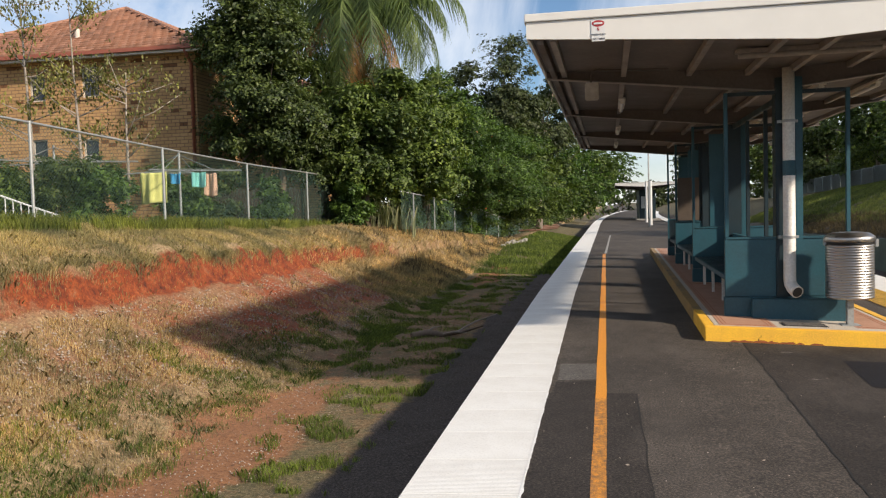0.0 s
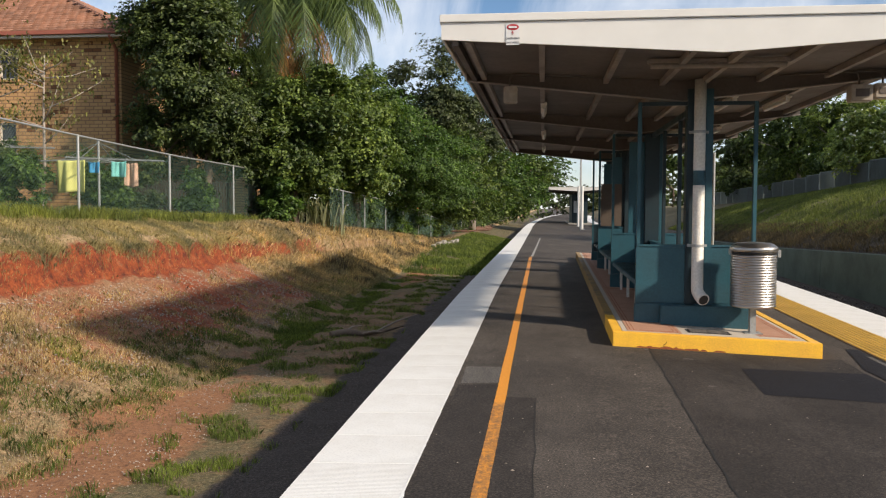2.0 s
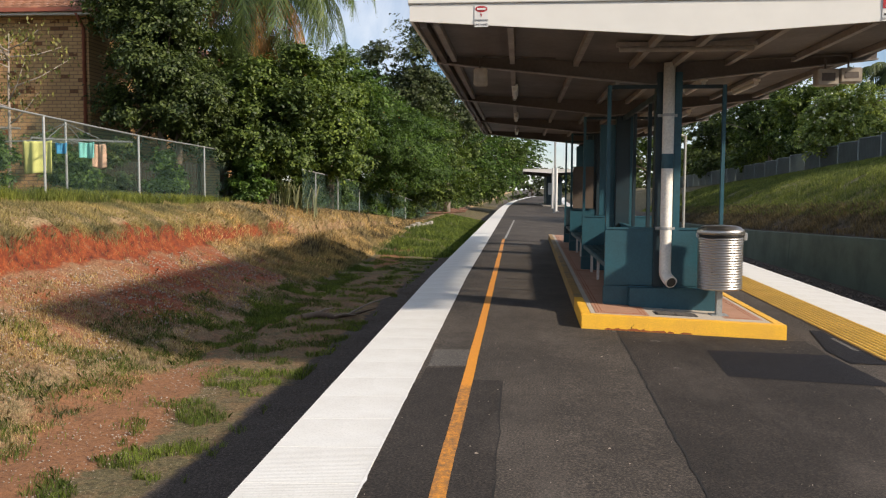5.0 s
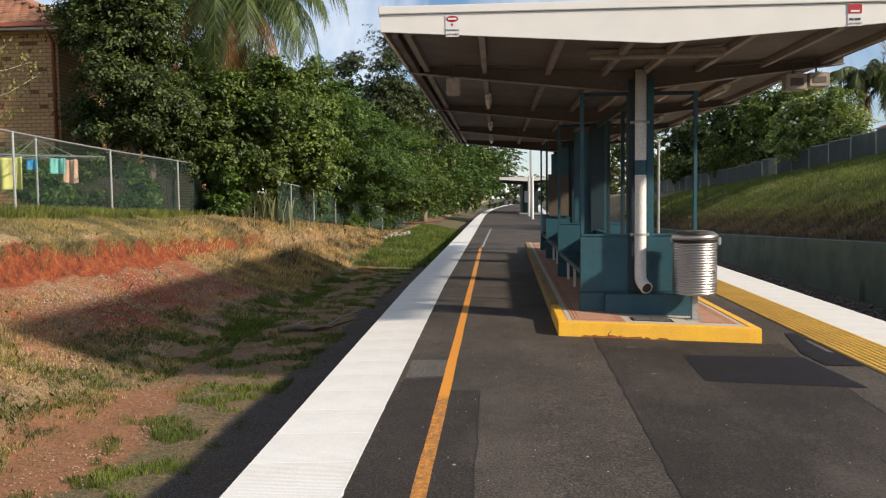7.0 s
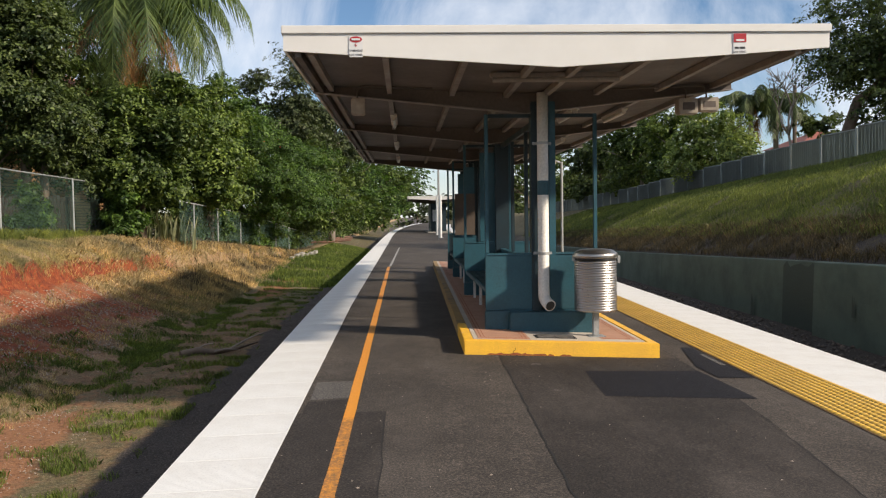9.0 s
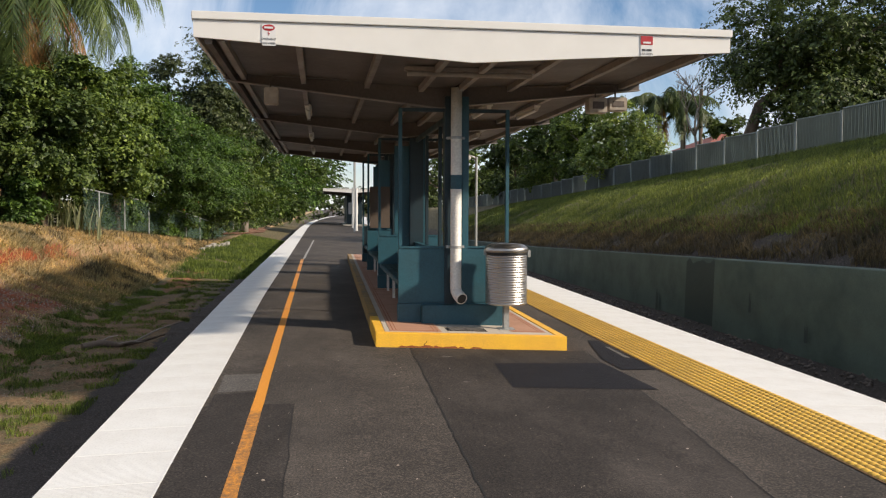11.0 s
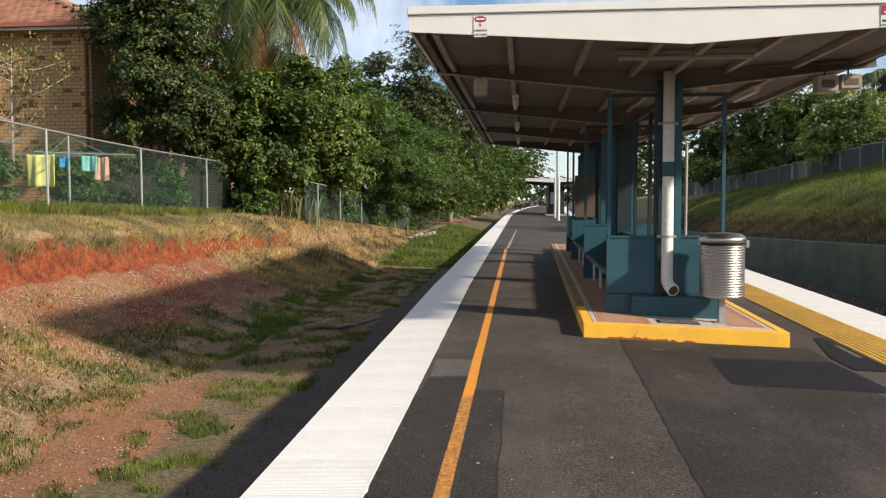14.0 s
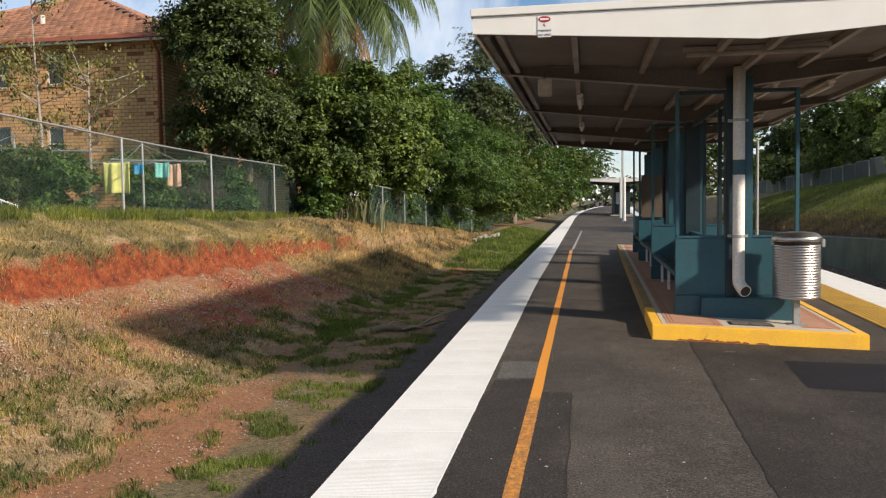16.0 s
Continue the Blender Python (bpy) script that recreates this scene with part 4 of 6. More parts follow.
part("base_plate", bm, M_GALV, bin_)

# ---- retaining wall on the far side ----
def wall_seg(y0, y1, x0, n=8, drop=0.0):
    bm = bmesh.new()
    rows = []
    for k in range(n + 1):
        y = y0 + (y1 - y0) * k / n
        zt = float(wall_top(y)) - drop
        rows.append([bm.verts.new(p) for p in ((x0 - 0.05, y, -1.1), (x0, y, zt - 0.015), (x0 + 0.015, y, zt), (x0 + 0.27, y, zt), (x0 + 0.27, y, -1.1))])
    for a, b in zip(rows, rows[1:]):
        for k in range(4):
            bm.faces.new((a[k], a[k + 1], b[k + 1], b[k]))
    bm.faces.new(rows[0])
    bm.faces.new(rows[-1][::-1])
    bmesh.ops.recalc_face_normals(bm, faces=bm.faces)
    return bm


retwall = tagged(new("retaining_wall"), "green-grey painted concrete retaining wall panels", "wall", kind="structure")
for k, (a, b, x0) in enumerate(((15.1, 24.5, 7.52), (24.52, 33.5, 7.52), (33.52, 45, 7.52), (45.02, 60, 7.52), (60.02, 90, 7.52))):
    part("wall_panel", wall_seg(a, b, x0), M_DARKCONC, retwall)
for a, b in ((6.5, 15.08), (-3, 6.48), (-12, -3.02)):
    part("wall_panel", wall_seg(a, b, 7.36), M_DARKCONC, retwall)

# darker patch beside the panel joint, and small dark marks lower down
M_WALLDARK = worn("wall_dark_tone", (0.052, 0.070, 0.056), (0.075, 0.098, 0.08), 0.9, fine=40, coarse=2, amount=0.7, relief=0.2)
for x_, ya, yb_, z0, z1 in ((7.505, 15.12, 16.6, -0.75, 0.50), (7.47, 17.9, 18.02, -0.75, -0.25), (7.312, 13.6, 13.68, -0.2, 0.1), (7.312, 11.9, 12.0, -0.45, -0.2)):
    bm = bmesh.new()
    rs_ = random.Random(int(ya * 10))
    n = 10
    lo_, hi_ = [], []
    for k in range(n + 1):
        y = ya + (yb_ - ya) * k / n
        slope = 0.05 / 1.7
        for z, lst, j in ((z0, lo_, 0.0), (z1, hi_, 0.10)):
            zz = z + rs_.uniform(-j, j)
            lst.append(bm.verts.new((x_ - 0.05 * max(0, (0.55 - zz)) / 1.7 - 0.006, y, zz)))
    for k in range(n):
        bm.faces.new((lo_[k], lo_[k + 1], hi_[k + 1], hi_[k]))
    part("stain", bm, M_WALLDARK, retwall)

# ---- sheet fence on top of the far bank ----
def sheet_mat():
    m, n, l, p = mat("sheet_steel", (0.19, 0.23, 0.225), 0.5)
    a = noise_node(n, l, 1.2, 5)
    b = noise_node(n, l, 14, 4, 0.6, (1, 3, 0.3))
    c = mix(n, l, ramp(n, l, a, (0.3, (0, 0, 0)), (0.75, (0.7,) * 3)), (0.25, 0.29, 0.275), (0.18, 0.205, 0.195))
    l.new(mix(n, l, 1.0, c, ramp(n, l, b, (0.3, (0.85,) * 3), (0.7, (1.1,) * 3)), "MULTIPLY"), p.inputs["Base Color"])
    return m


M_SHEET = sheet_mat()
sfence = thing("sheet_fence", "grey-green corrugated steel boundary fence on the bank", "fence", at=(15, 30, 3))
y = 8.6
while y < 88:
    z = float(fence_base(y + 1.18)) - 0.05
    zt = z + 1.02
    bm = bmesh.new()
    n = 14
    va, vb = [], []
    for k in range(n * 4 + 1):
        yk = y + 0.04 + (2.28) * k / (n * 4)
        dx = (0.0, 0.007, 0.007, 0.0)[k % 4]
        va.append(bm.verts.new((15.0 + dx, yk, z - 0.3)))
        vb.append(bm.verts.new((15.0 + dx, yk, zt - 0.02)))
    for k in range(n * 4):
        bm.faces.new((va[k], va[k + 1], vb[k + 1], vb[k]))
    r = bmesh.ops.solidify(bm, geom=list(bm.faces), thickness=0.004)
    part("fence_panel", bm, M_SHEET, sfence)
    bm = bmesh.new()
    bx(bm, 14.96, 15.05, y - 0.04, y + 0.035, z - 0.4, zt + 0.05, 0.006)
    part("fence_post", bm, M_SHEET, sfence)
    bm = bmesh.new()
    bx(bm, 14.975, 15.04, y + 0.04, y + 2.32, zt - 0.018, zt + 0.022, 0.004)
    part("fence_rail", bm, M_SHEET, sfence)
    y += 2.37


# ---- chain-link fences on the near bank ----
def link_fence(label, x, y0, y1, posts, z_of, h, pitch, wire):
    """Posts, top rail and crossing diagonal wires; runs along the platform."""
    f = thing("chain_link_fence", label, "fence", at=(x, (y0 + y1) / 2, float(z_of((y0 + y1) / 2))))
    for y in posts:
        bm = bmesh.new()
        rod(bm, (x, y, float(z_of(y)) - 0.25), (x, y, float(z_of(y)) + h + 0.02), 0.027, 10)
        part("fence_post", bm, M_GALV, f, "galvanised steel post")
    bm = bmesh.new()
    ys = np.linspace(y0, y1, 10)
    sweep(bm, [(x, q, float(z_of(q)) + h) for q in ys], [0.021] * 10, 8)
    part("top_rail", bm, M_GALV, f)
    v, fc = [], []
    n = int((y1 - y0) / pitch)
    for s in (-1, 1):
        for k in range(-int(h / pitch), n + int(h / pitch)):
            ya, yb = y0 + k * pitch, y0 + k * pitch + s * h * 0.95
            if min(ya, yb) < y0 - 0.01 or max(ya, yb) > y1 + 0.01:
                lo, hi = 0.0, 1.0
                d = yb - ya
                c = sorted(((y0 - ya) / d, (y1 - ya) / d))
                lo, hi = max(lo, c[0]), min(hi, c[1])
                if lo >= hi:
                    continue
            else:
                lo, hi = 0.0, 1.0
            b = len(v)
            for t in (lo, hi):
                q = ya + (yb - ya) * t
                z = float(z_of(q)) + 0.04 + (h - 0.05) * t
                v += [(x + s * 0.002, q - wire, z), (x + s * 0.002, q + wire, z), (x + s * 0.002 + wire, q, z)]
            fc += [(b, b + 1, b + 4, b + 3), (b + 1, b + 2, b + 5, b + 4), (b + 2, b, b + 3, b + 5)]
    w = raw("wire_mesh", v, fc, M_GREENWIRE)
    w.parent = f
    w.matrix_parent_inverse = f.matrix_world.inverted()
    tagged(w, "green diamond wire mesh")
    return f


FX = -8.35 * LS
lift = lambda z: 1.54 + (z - 1.54) * LS
link_fence("galvanised chain-link fence with green wire along the bank", FX, 5.0, 29.3, [q * LS for q in (4.6, 7.4, 10.86, 14.48, 18.17, 22.03, 25.9)],
           lambda y: lift(np.interp(y / LS, [4, 10.2, 14.4, 18.1, 22, 26], [1.62, 1.43, 1.27, 1.15, 1.10, 1.02])), 1.70, 0.075, 0.003)
link_fence("older green chain-link fence half hidden by shrubs", -6.1 * LS, 26.6, 70.0, [q * LS for q in (25.1, 28.2, 32, 36, 40.5, 45, 50, 56, 61.9)],
           lambda y: lift(np.interp(y / LS, [23, 25, 33, 50, 62], [0.95, 0.88, 0.62, -0.38, -0.55])), 1.26, 0.11, 0.004)

# ---- rotary clothes line with washing ----
def clothes_hoist(hx, hy, z0, za, reach, turn):
    """A mast with four level arms, short stays and the lines strung between them."""
    h = thing("clothes_hoist", "grey steel rotary clothes hoist behind the fence", "clothes line", "clothes hoists", (hx, hy, z0))
    bm = bmesh.new()
    rod(bm, (hx, hy, z0), (hx, hy, za + 0.50), 0.03, 10)
    part("mast", bm, M_GALV, h)
    for a in range(4):
        an = radians(a * 90 + turn)
        bm = bmesh.new()
        rod(bm, (hx, hy, za + 0.02), (hx + reach * math.cos(an), hy + reach * math.sin(an), za - 0.03), 0.020, 6)
        part("arm", bm, M_GALV, h)
        bm = bmesh.new()
        rod(bm, (hx, hy, za + 0.45), (hx + 0.55 * reach * math.cos(an), hy + 0.55 * reach * math.sin(an), za + 0.01), 0.008, 5)
        part("stay", bm, M_GALV, h)
    for k in range(4):
        rr = reach * (0.28 + 0.23 * k)
        bm = bmesh.new()
        for a in range(4):
            p0, p1 = radians(a * 90 + turn), radians(a * 90 + 90 + turn)
            rod(bm, (hx + rr * math.cos(p0), hy + rr * math.sin(p0), za), (hx + rr * math.cos(p1), hy + rr * math.sin(p1), za), 0.003, 4)
        part("line", bm, M_GALV, h)


clothes_hoist(-10.2 * LS, 18.5 * LS, 1.043, 2.70, 1.72, 4)
clothes_hoist(-15.25, 20.9, 1.043, 3.05, 2.45, 3)


def cloth(name, x0, x1, y, z0, z1, colour, label, seed):
    m = worn(name + "_fabric", colour, tuple(c * 0.6 for c in colour), 0.85, fine=120, coarse=5, amount=0.35, relief=0.2)
    n = 14
    v, f = [], []
    for j in range(n + 1):
        for i in range(n + 1):
            u, w = i / n, j / n
            dy = 0.05 * math.sin(u * 9 + seed) * (0.3 + w) + 0.02 * math.sin(u * 21 + seed * 3)
            v.append((x0 + (x1 - x0) * u, y + dy, z1 - (z1 - z0) * w * (1 + 0.03 * math.sin(u * 6 + seed)) - 0.02 * math.sin(u * math.pi)))
    for j in range(n):
        for i in range(n):
            a = j * (n + 1) + i
            f.append((a, a + 1, a + n + 2, a + n + 1))
    ob = raw(name, v, f, m, True)
    md = ob.modifiers.new("thickness", "SOLIDIFY")
    md.thickness = 0.008
    return tagged(ob, label, "laundry", "washing on the line")


cloth("towel", -12.64, -11.84, 20.82, 1.88, 2.70, (0.74, 0.74, 0.24), "yellow-green towel hanging on the clothes line", 1)
cloth("washcloth", -11.78, -11.46, 20.84, 2.38, 2.65, (0.05, 0.30, 0.55), "small blue cloth hanging on the clothes line", 2)
cloth("towel", -11.17, -10.74, 20.87, 2.27, 2.66, (0.22, 0.62, 0.55), "turquoise hand towel hanging on the clothes line", 3)
cloth("shirt", -10.87, -10.53, 21.01, 2.03, 2.63, (0.62, 0.40, 0.28), "peach garment hanging on the clothes line", 4)

# ---- brick house beyond the fence ----
def brick_mat():
    m, n, l, p = mat("brick_wall", (0.5, 0.3, 0.15), 0.85)
    tc, mp, br = n.new("ShaderNodeTexCoord"), n.new("ShaderNodeMapping"), n.new("ShaderNodeTexBrick")
    mp.inputs["Rotation"].default_value = (radians(90), 0, 0)
    l.new(tc.outputs["Object"], mp.inputs["Vector"])
    l.new(mp.outputs["Vector"], br.inputs["Vector"])
    br.inputs["Scale"].default_value = 1.0
    br.inputs["Brick Width"].default_value, br.inputs["Row Height"].default_value, br.inputs["Mortar Size"].default_value = 0.29, 0.115, 0.013
    br.inputs["Color1"].default_value, br.inputs["Color2"].default_value = (0.48, 0.285, 0.125, 1), (0.39, 0.22, 0.09, 1)
    br.inputs["Mortar"].default_value = (0.22, 0.13, 0.07, 1)
    br.inputs["Bias"].default_value = -0.35
    wn_ = n.new("ShaderNodeTexWhiteNoise")
    sn_ = n.new("ShaderNodeVectorMath")
    sn_.operation = "SNAP"
    sn_.inputs[1].default_value = (0.29, 0.115, 10)
    l.new(mp.outputs["Vector"], sn_.inputs[0])
    l.new(sn_.outputs["Vector"], wn_.inputs["Vector"])
    clus = noise_node(n, l, 1.1, 3)
    thr = n.new("ShaderNodeMath")
    thr.operation = "SUBTRACT"
    l.new(wn_.outputs["Value"], thr.inputs[0])
    l.new(ramp(n, l, clus, (0.45, (0.0,) * 3), (0.72, (0.15,) * 3)), thr.inputs[1])
    spots = ramp(n, l, thr.outputs[0], (0.0, (0.38, 0.28, 0.24)), (0.022, (0.42, 0.31, 0.27)), (0.026, (1, 1, 1)))
    big = noise_node(n, l, 0.6, 5)
    c = mix(n, l, 1.0, br.outputs["Color"], spots, "MULTIPLY")
    c = mix(n, l, 1.0, c, ramp(n, l, big, (0.3, (0.82,) * 3), (0.7, (1.12,) * 3)), "MULTIPLY")
    l.new(c, p.inputs["Base Color"])
    bump(n, l, p, br.outputs["Fac"], -0.6, 0.012)
    return m


def tile_mat(name, base, dirt):
    m, n, l, p = mat(name, base, 0.8)
    a, b = noise_node(n, l, 0.7, 5), noise_node(n, l, 9, 4)
    c = mix(n, l, ramp(n, l, a, (0.35, (0, 0, 0)), (0.7, (0.8,) * 3)), base, dirt)
    oi = n.new("ShaderNodeNewGeometry")
    c = mix(n, l, 1.0, c, ramp(n, l, oi.outputs["Random Per Island"], (0, (0.72,) * 3), (1, (1.25,) * 3)), "MULTIPLY")
    l.new(mix(n, l, 1.0, c, ramp(n, l, b, (0.3, (0.8,) * 3), (0.7, (1.15,) * 3)), "MULTIPLY"), p.inputs["Base Color"])
    return m


M_BRICK = brick_mat()
M_TILE = tile_mat("roof_tile", (0.36, 0.175, 0.105), (0.24, 0.135, 0.095))
M_FASCIAR = worn("eave_paint", (0.33, 0.10, 0.06), (0.2, 0.07, 0.05), 0.5)
M_EAVEW = worn("eave_lining", (0.60, 0.55, 0.47), (0.45, 0.40, 0.34), 0.6)
M_DARKGLASS, *_ = mat("window_glass", (0.03, 0.035, 0.04), 0.08)
HX0, HX1, HY0, HY1 = -25.8, -13.55, 26.0, 44.0
house = thing("brick_house", "two-storey tan brick house with hipped terracotta tile roof", "house", at=(-19.8, 35, 1.2))


def wall_with_holes(y, x0, x1, z0, z1, holes, depth):
    """A wall along x with window openings cut through."""
    bm = bmesh.new()
    xs = sorted({x0, x1, *(h[0] for h in holes), *(h[1] for h in holes)})
    zs = sorted({z0, z1, *(h[2] for h in holes), *(h[3] for h in holes)})
    for xa, xb in zip(xs, xs[1:]):
        for za, zb in zip(zs, zs[1:]):
            if any(h[0] - 1e-6 <= xa and xb <= h[1] + 1e-6 and h[2] - 1e-6 <= za and zb <= h[3] + 1e-6 for h in holes):
                continue
            bx(bm, xa, xb, y, y + depth, za, zb)
    bmesh.ops.remove_doubles(bm, verts=bm.verts, dist=1e-4)
    return bm


holes = [(-19.75, -19.15, 5.55, 6.45), (-17.75, -17.10, 5.60, 6.62), (-19.75, -19.15, 3.05, 4.25), (-17.80, -17.20, 3.1, 4.2), (-23.2, -22.0, 5.3, 6.5)]
part("wall", wall_with_holes(HY0, HX0, HX1, 0.8, 6.88, holes, 0.24), M_BRICK, house)
bm = bmesh.new()
bx(bm, HX1 - 0.24, HX1, HY0 + 0.243, HY1, 0.8, 6.88)
part("wall", bm, M_BRICK, house)
bm = bmesh.new()
bx(bm, HX0, HX0 + 0.24, HY0 + 0.243, HY1, 0.8, 6.88)
part("wall", bm, M_BRICK, house)
for a, b, c, d in holes:
    bm = bmesh.new()
    for q in ((a, a + 0.05, c, d), (b - 0.05, b, c, d), (a + 0.052, b - 0.052, c, c + 0.05), (a + 0.052, b - 0.052, d - 0.05, d), (a + 0.052, b - 0.052, (c + d) / 2 - 0.02, (c + d) / 2 + 0.02)):
        bx(bm, q[0], q[1], HY0 + 0.06, HY0 + 0.11, q[2], q[3])
    w = part("window", bm, M_EAVEW, house)
    bm = bmesh.new()
    bx(bm, a + 0.04, b - 0.04, HY0 + 0.115, HY0 + 0.13, c + 0.04, d - 0.04)
    pn = part("pane", bm, M_DARKGLASS, None)
    pn.parent = w
    bm = bmesh.new()
    bx(bm, a - 0.05, b + 0.05, HY0 - 0.05, HY0 + 0.055, c - 0.075, c - 0.002)
    sl_ = part("sill", bm, M_BRICK, None)
    sl_.parent = w
# eaves, gutter, roof
EO = 0.50
ez = 6.98
ex0, ex1, ey0, ey1 = HX0 - EO, HX1 + EO, HY0 - EO, HY1 + EO
bm = bmesh.new()
bx(bm, ex0, ex1, ey0, ey1, 6.885, 6.90)
part("eave_lining", bm, M_EAVEW, house, "pale eave lining")
bm = bmesh.new()
bx(bm, ex0, ex1, ey0 - 0.10, ey0 - 0.004, 6.905, 7.03, 0.01)
part("gutter", bm, M_FASCIAR, house, "brown-red gutter")
bm = bmesh.new()
bx(bm, ex0, ex1, ey0 - 0.002, ey0 + 0.03, 6.82, 6.884, 0.004)
part("fascia_board", bm, M_EAVEW, house)
bm = bmesh.new()
bx(bm, ex1 + 0.004, ex1 + 0.10, ey0, ey1, 6.905, 7.03, 0.01)
part("gutter", bm, M_FASCIAR, house)
bm = bmesh.new()
sweep(bm, [(HX1 - 0.12, HY0 - 0.5, 6.88), (HX1 - 0.12, HY0 - 0.3, 6.7), (HX1 - 0.12, HY0 - 0.07, 6.5), (HX1 - 0.12, HY0 - 0.07, 1.2)], [0.055] * 4, 10)
part("downpipe", bm, M_FASCIAR, house, "red-brown downpipe")
RX, RY0, RZ = (ex0 + ex1) / 2, ey0 + (ex1 - ex0) / 2, 7.0 + (ex1 - ex0) / 2 * 0.462
bm = bmesh.new()
c = [bm.verts.new(p) for p in ((ex0, ey0, 7.0), (ex1, ey0, 7.0), (ex1, ey1, 7.0), (ex0, ey1, 7.0))]
r = [bm.verts.new(p) for p in ((RX, RY0, RZ), (RX, ey1 - (ex1 - ex0) / 2, RZ))]
for f in ((c[0], c[1], r[0]), (c[1], c[2], r[1], r[0]), (c[2], c[3], r[1]), (c[3], c[0], r[0], r[1]), (c[3], c[2], c[1], c[0])):
    bm.faces.new(f)
bmesh.ops.recalc_face_normals(bm, faces=bm.faces)
roof = part("roof", bm, M_TILE, house, "weathered terracotta tile roof")
# tile courses on the front and side slopes
tvv, tff = [], []
half = (ex1 - ex0) / 2
tn = 0
for face in (0, 1):
    nrow = 22
    for j in range(nrow):
        t0, t1 = j / nrow, (j + 1) / nrow
        span = half * (1 - t0) if face == 0 else None
        if face == 0:
            a, b = RX - half * (1 - t0), RX + half * (1 - t0)
        else:
            a, b = ey0 + half * t0, ey1 - half * t0
        n = int((b - a) / 0.30)
        for k in range(n):
            o = 0.15 * (j % 2)
            u0, u1 = a + o + k * 0.30, a + o + k * 0.30 + 0.285
            if u1 > b - 0.1:
                continue
            za, zb = 7.0 + (RZ - 7.0) * t0 + 0.045, 7.0 + (RZ - 7.0) * t1 + 0.02
            bi = len(tvv)
            da, db = half * t0, half * t1
            um = (u0 + u1) / 2
            for (u, hgt) in ((u0, 0.0), (um, 0.035), (u1, 0.0)):
                if face == 0:
                    tvv += [(u, ey0 + da + 0.07, za - 0.03), (u, ey0 + da, za + 0.03 + hgt), (u, ey0 + db + 0.03, zb + hgt)]
                else:
                    tvv += [(ex1 - da - 0.07, u, za - 0.03), (ex1 - da, u, za + 0.03 + hgt), (ex1 - db - 0.03, u, zb + hgt)]
            for q in (0, 3):
                tff += [(bi + q, bi + q + 3, bi + q + 4, bi + q + 1), (bi + q + 1, bi + q + 4, bi + q + 5, bi + q + 2)]
tiles = raw("roof_tile", tvv, tff, M_TILE)
tiles.parent = roof
tagged(tiles, "rows of curved terracotta tiles", kind="stuff")
for p0, p1 in (((ex1, ey0, 7.04), (RX, RY0, RZ + 0.04)), ((ex0, ey0, 7.04), (RX, RY0, RZ + 0.04)), ((RX, RY0, RZ + 0.04), (RX, ey1 - half, RZ + 0.04)), ((ex1, ey1, 7.04), (RX, ey1 - half, RZ + 0.04))):
    a, b = Vector(p0), Vector(p1)
    n = int((b - a).length / 0.38)
    for k in range(n):
        bm = bmesh.new()
        rod(bm, a + (b - a) * (k / n), a + (b - a) * ((k + 1.08) / n), 0.10, 8, 0.085)
        rc = part("ridge_cap", bm, M_TILE, None)
        rc.parent = roof
bm = bmesh.new()
rod(bm, (-18.9, 27.6, 7.7), (-18.9, 27.6, 8.3), 0.09, 10)
vp = part("vent_pipe", bm, M_EAVEW, house, "white roof vent")

# ---- plants ----
def leaf_mesh(name, P, N, size, material, seed, aspect=0.5):
    """Leaves as folded diamonds at points P, facing N; size per leaf."""
    r = np.random.default_rng(seed)
    n = len(P)
    N = N / np.maximum(1e-6, np.linalg.norm(N, axis=1, keepdims=True))
    T = r.normal(size=(n, 3))
    T -= N * (T * N).sum(1, keepdims=True)
    T /= np.maximum(1e-6, np.linalg.norm(T, axis=1, keepdims=True))
    B = np.cross(N, T)
    s = np.asarray(size).reshape(-1, 1) * r.uniform(0.6, 1.25, (n, 1))
    V = np.empty((n, 4, 3))
    V[:, 0], V[:, 2] = P - T * s * 0.5, P + T * s * 0.5
    V[:, 1] = P + B * s * aspect * 0.5 + N * s * 0.10
    V[:, 3] = P - B * s * aspect * 0.5 + N * s * 0.10
    F = np.arange(n * 4).reshape(n, 4)
    return raw(name, V.reshape(-1, 3), F, material)


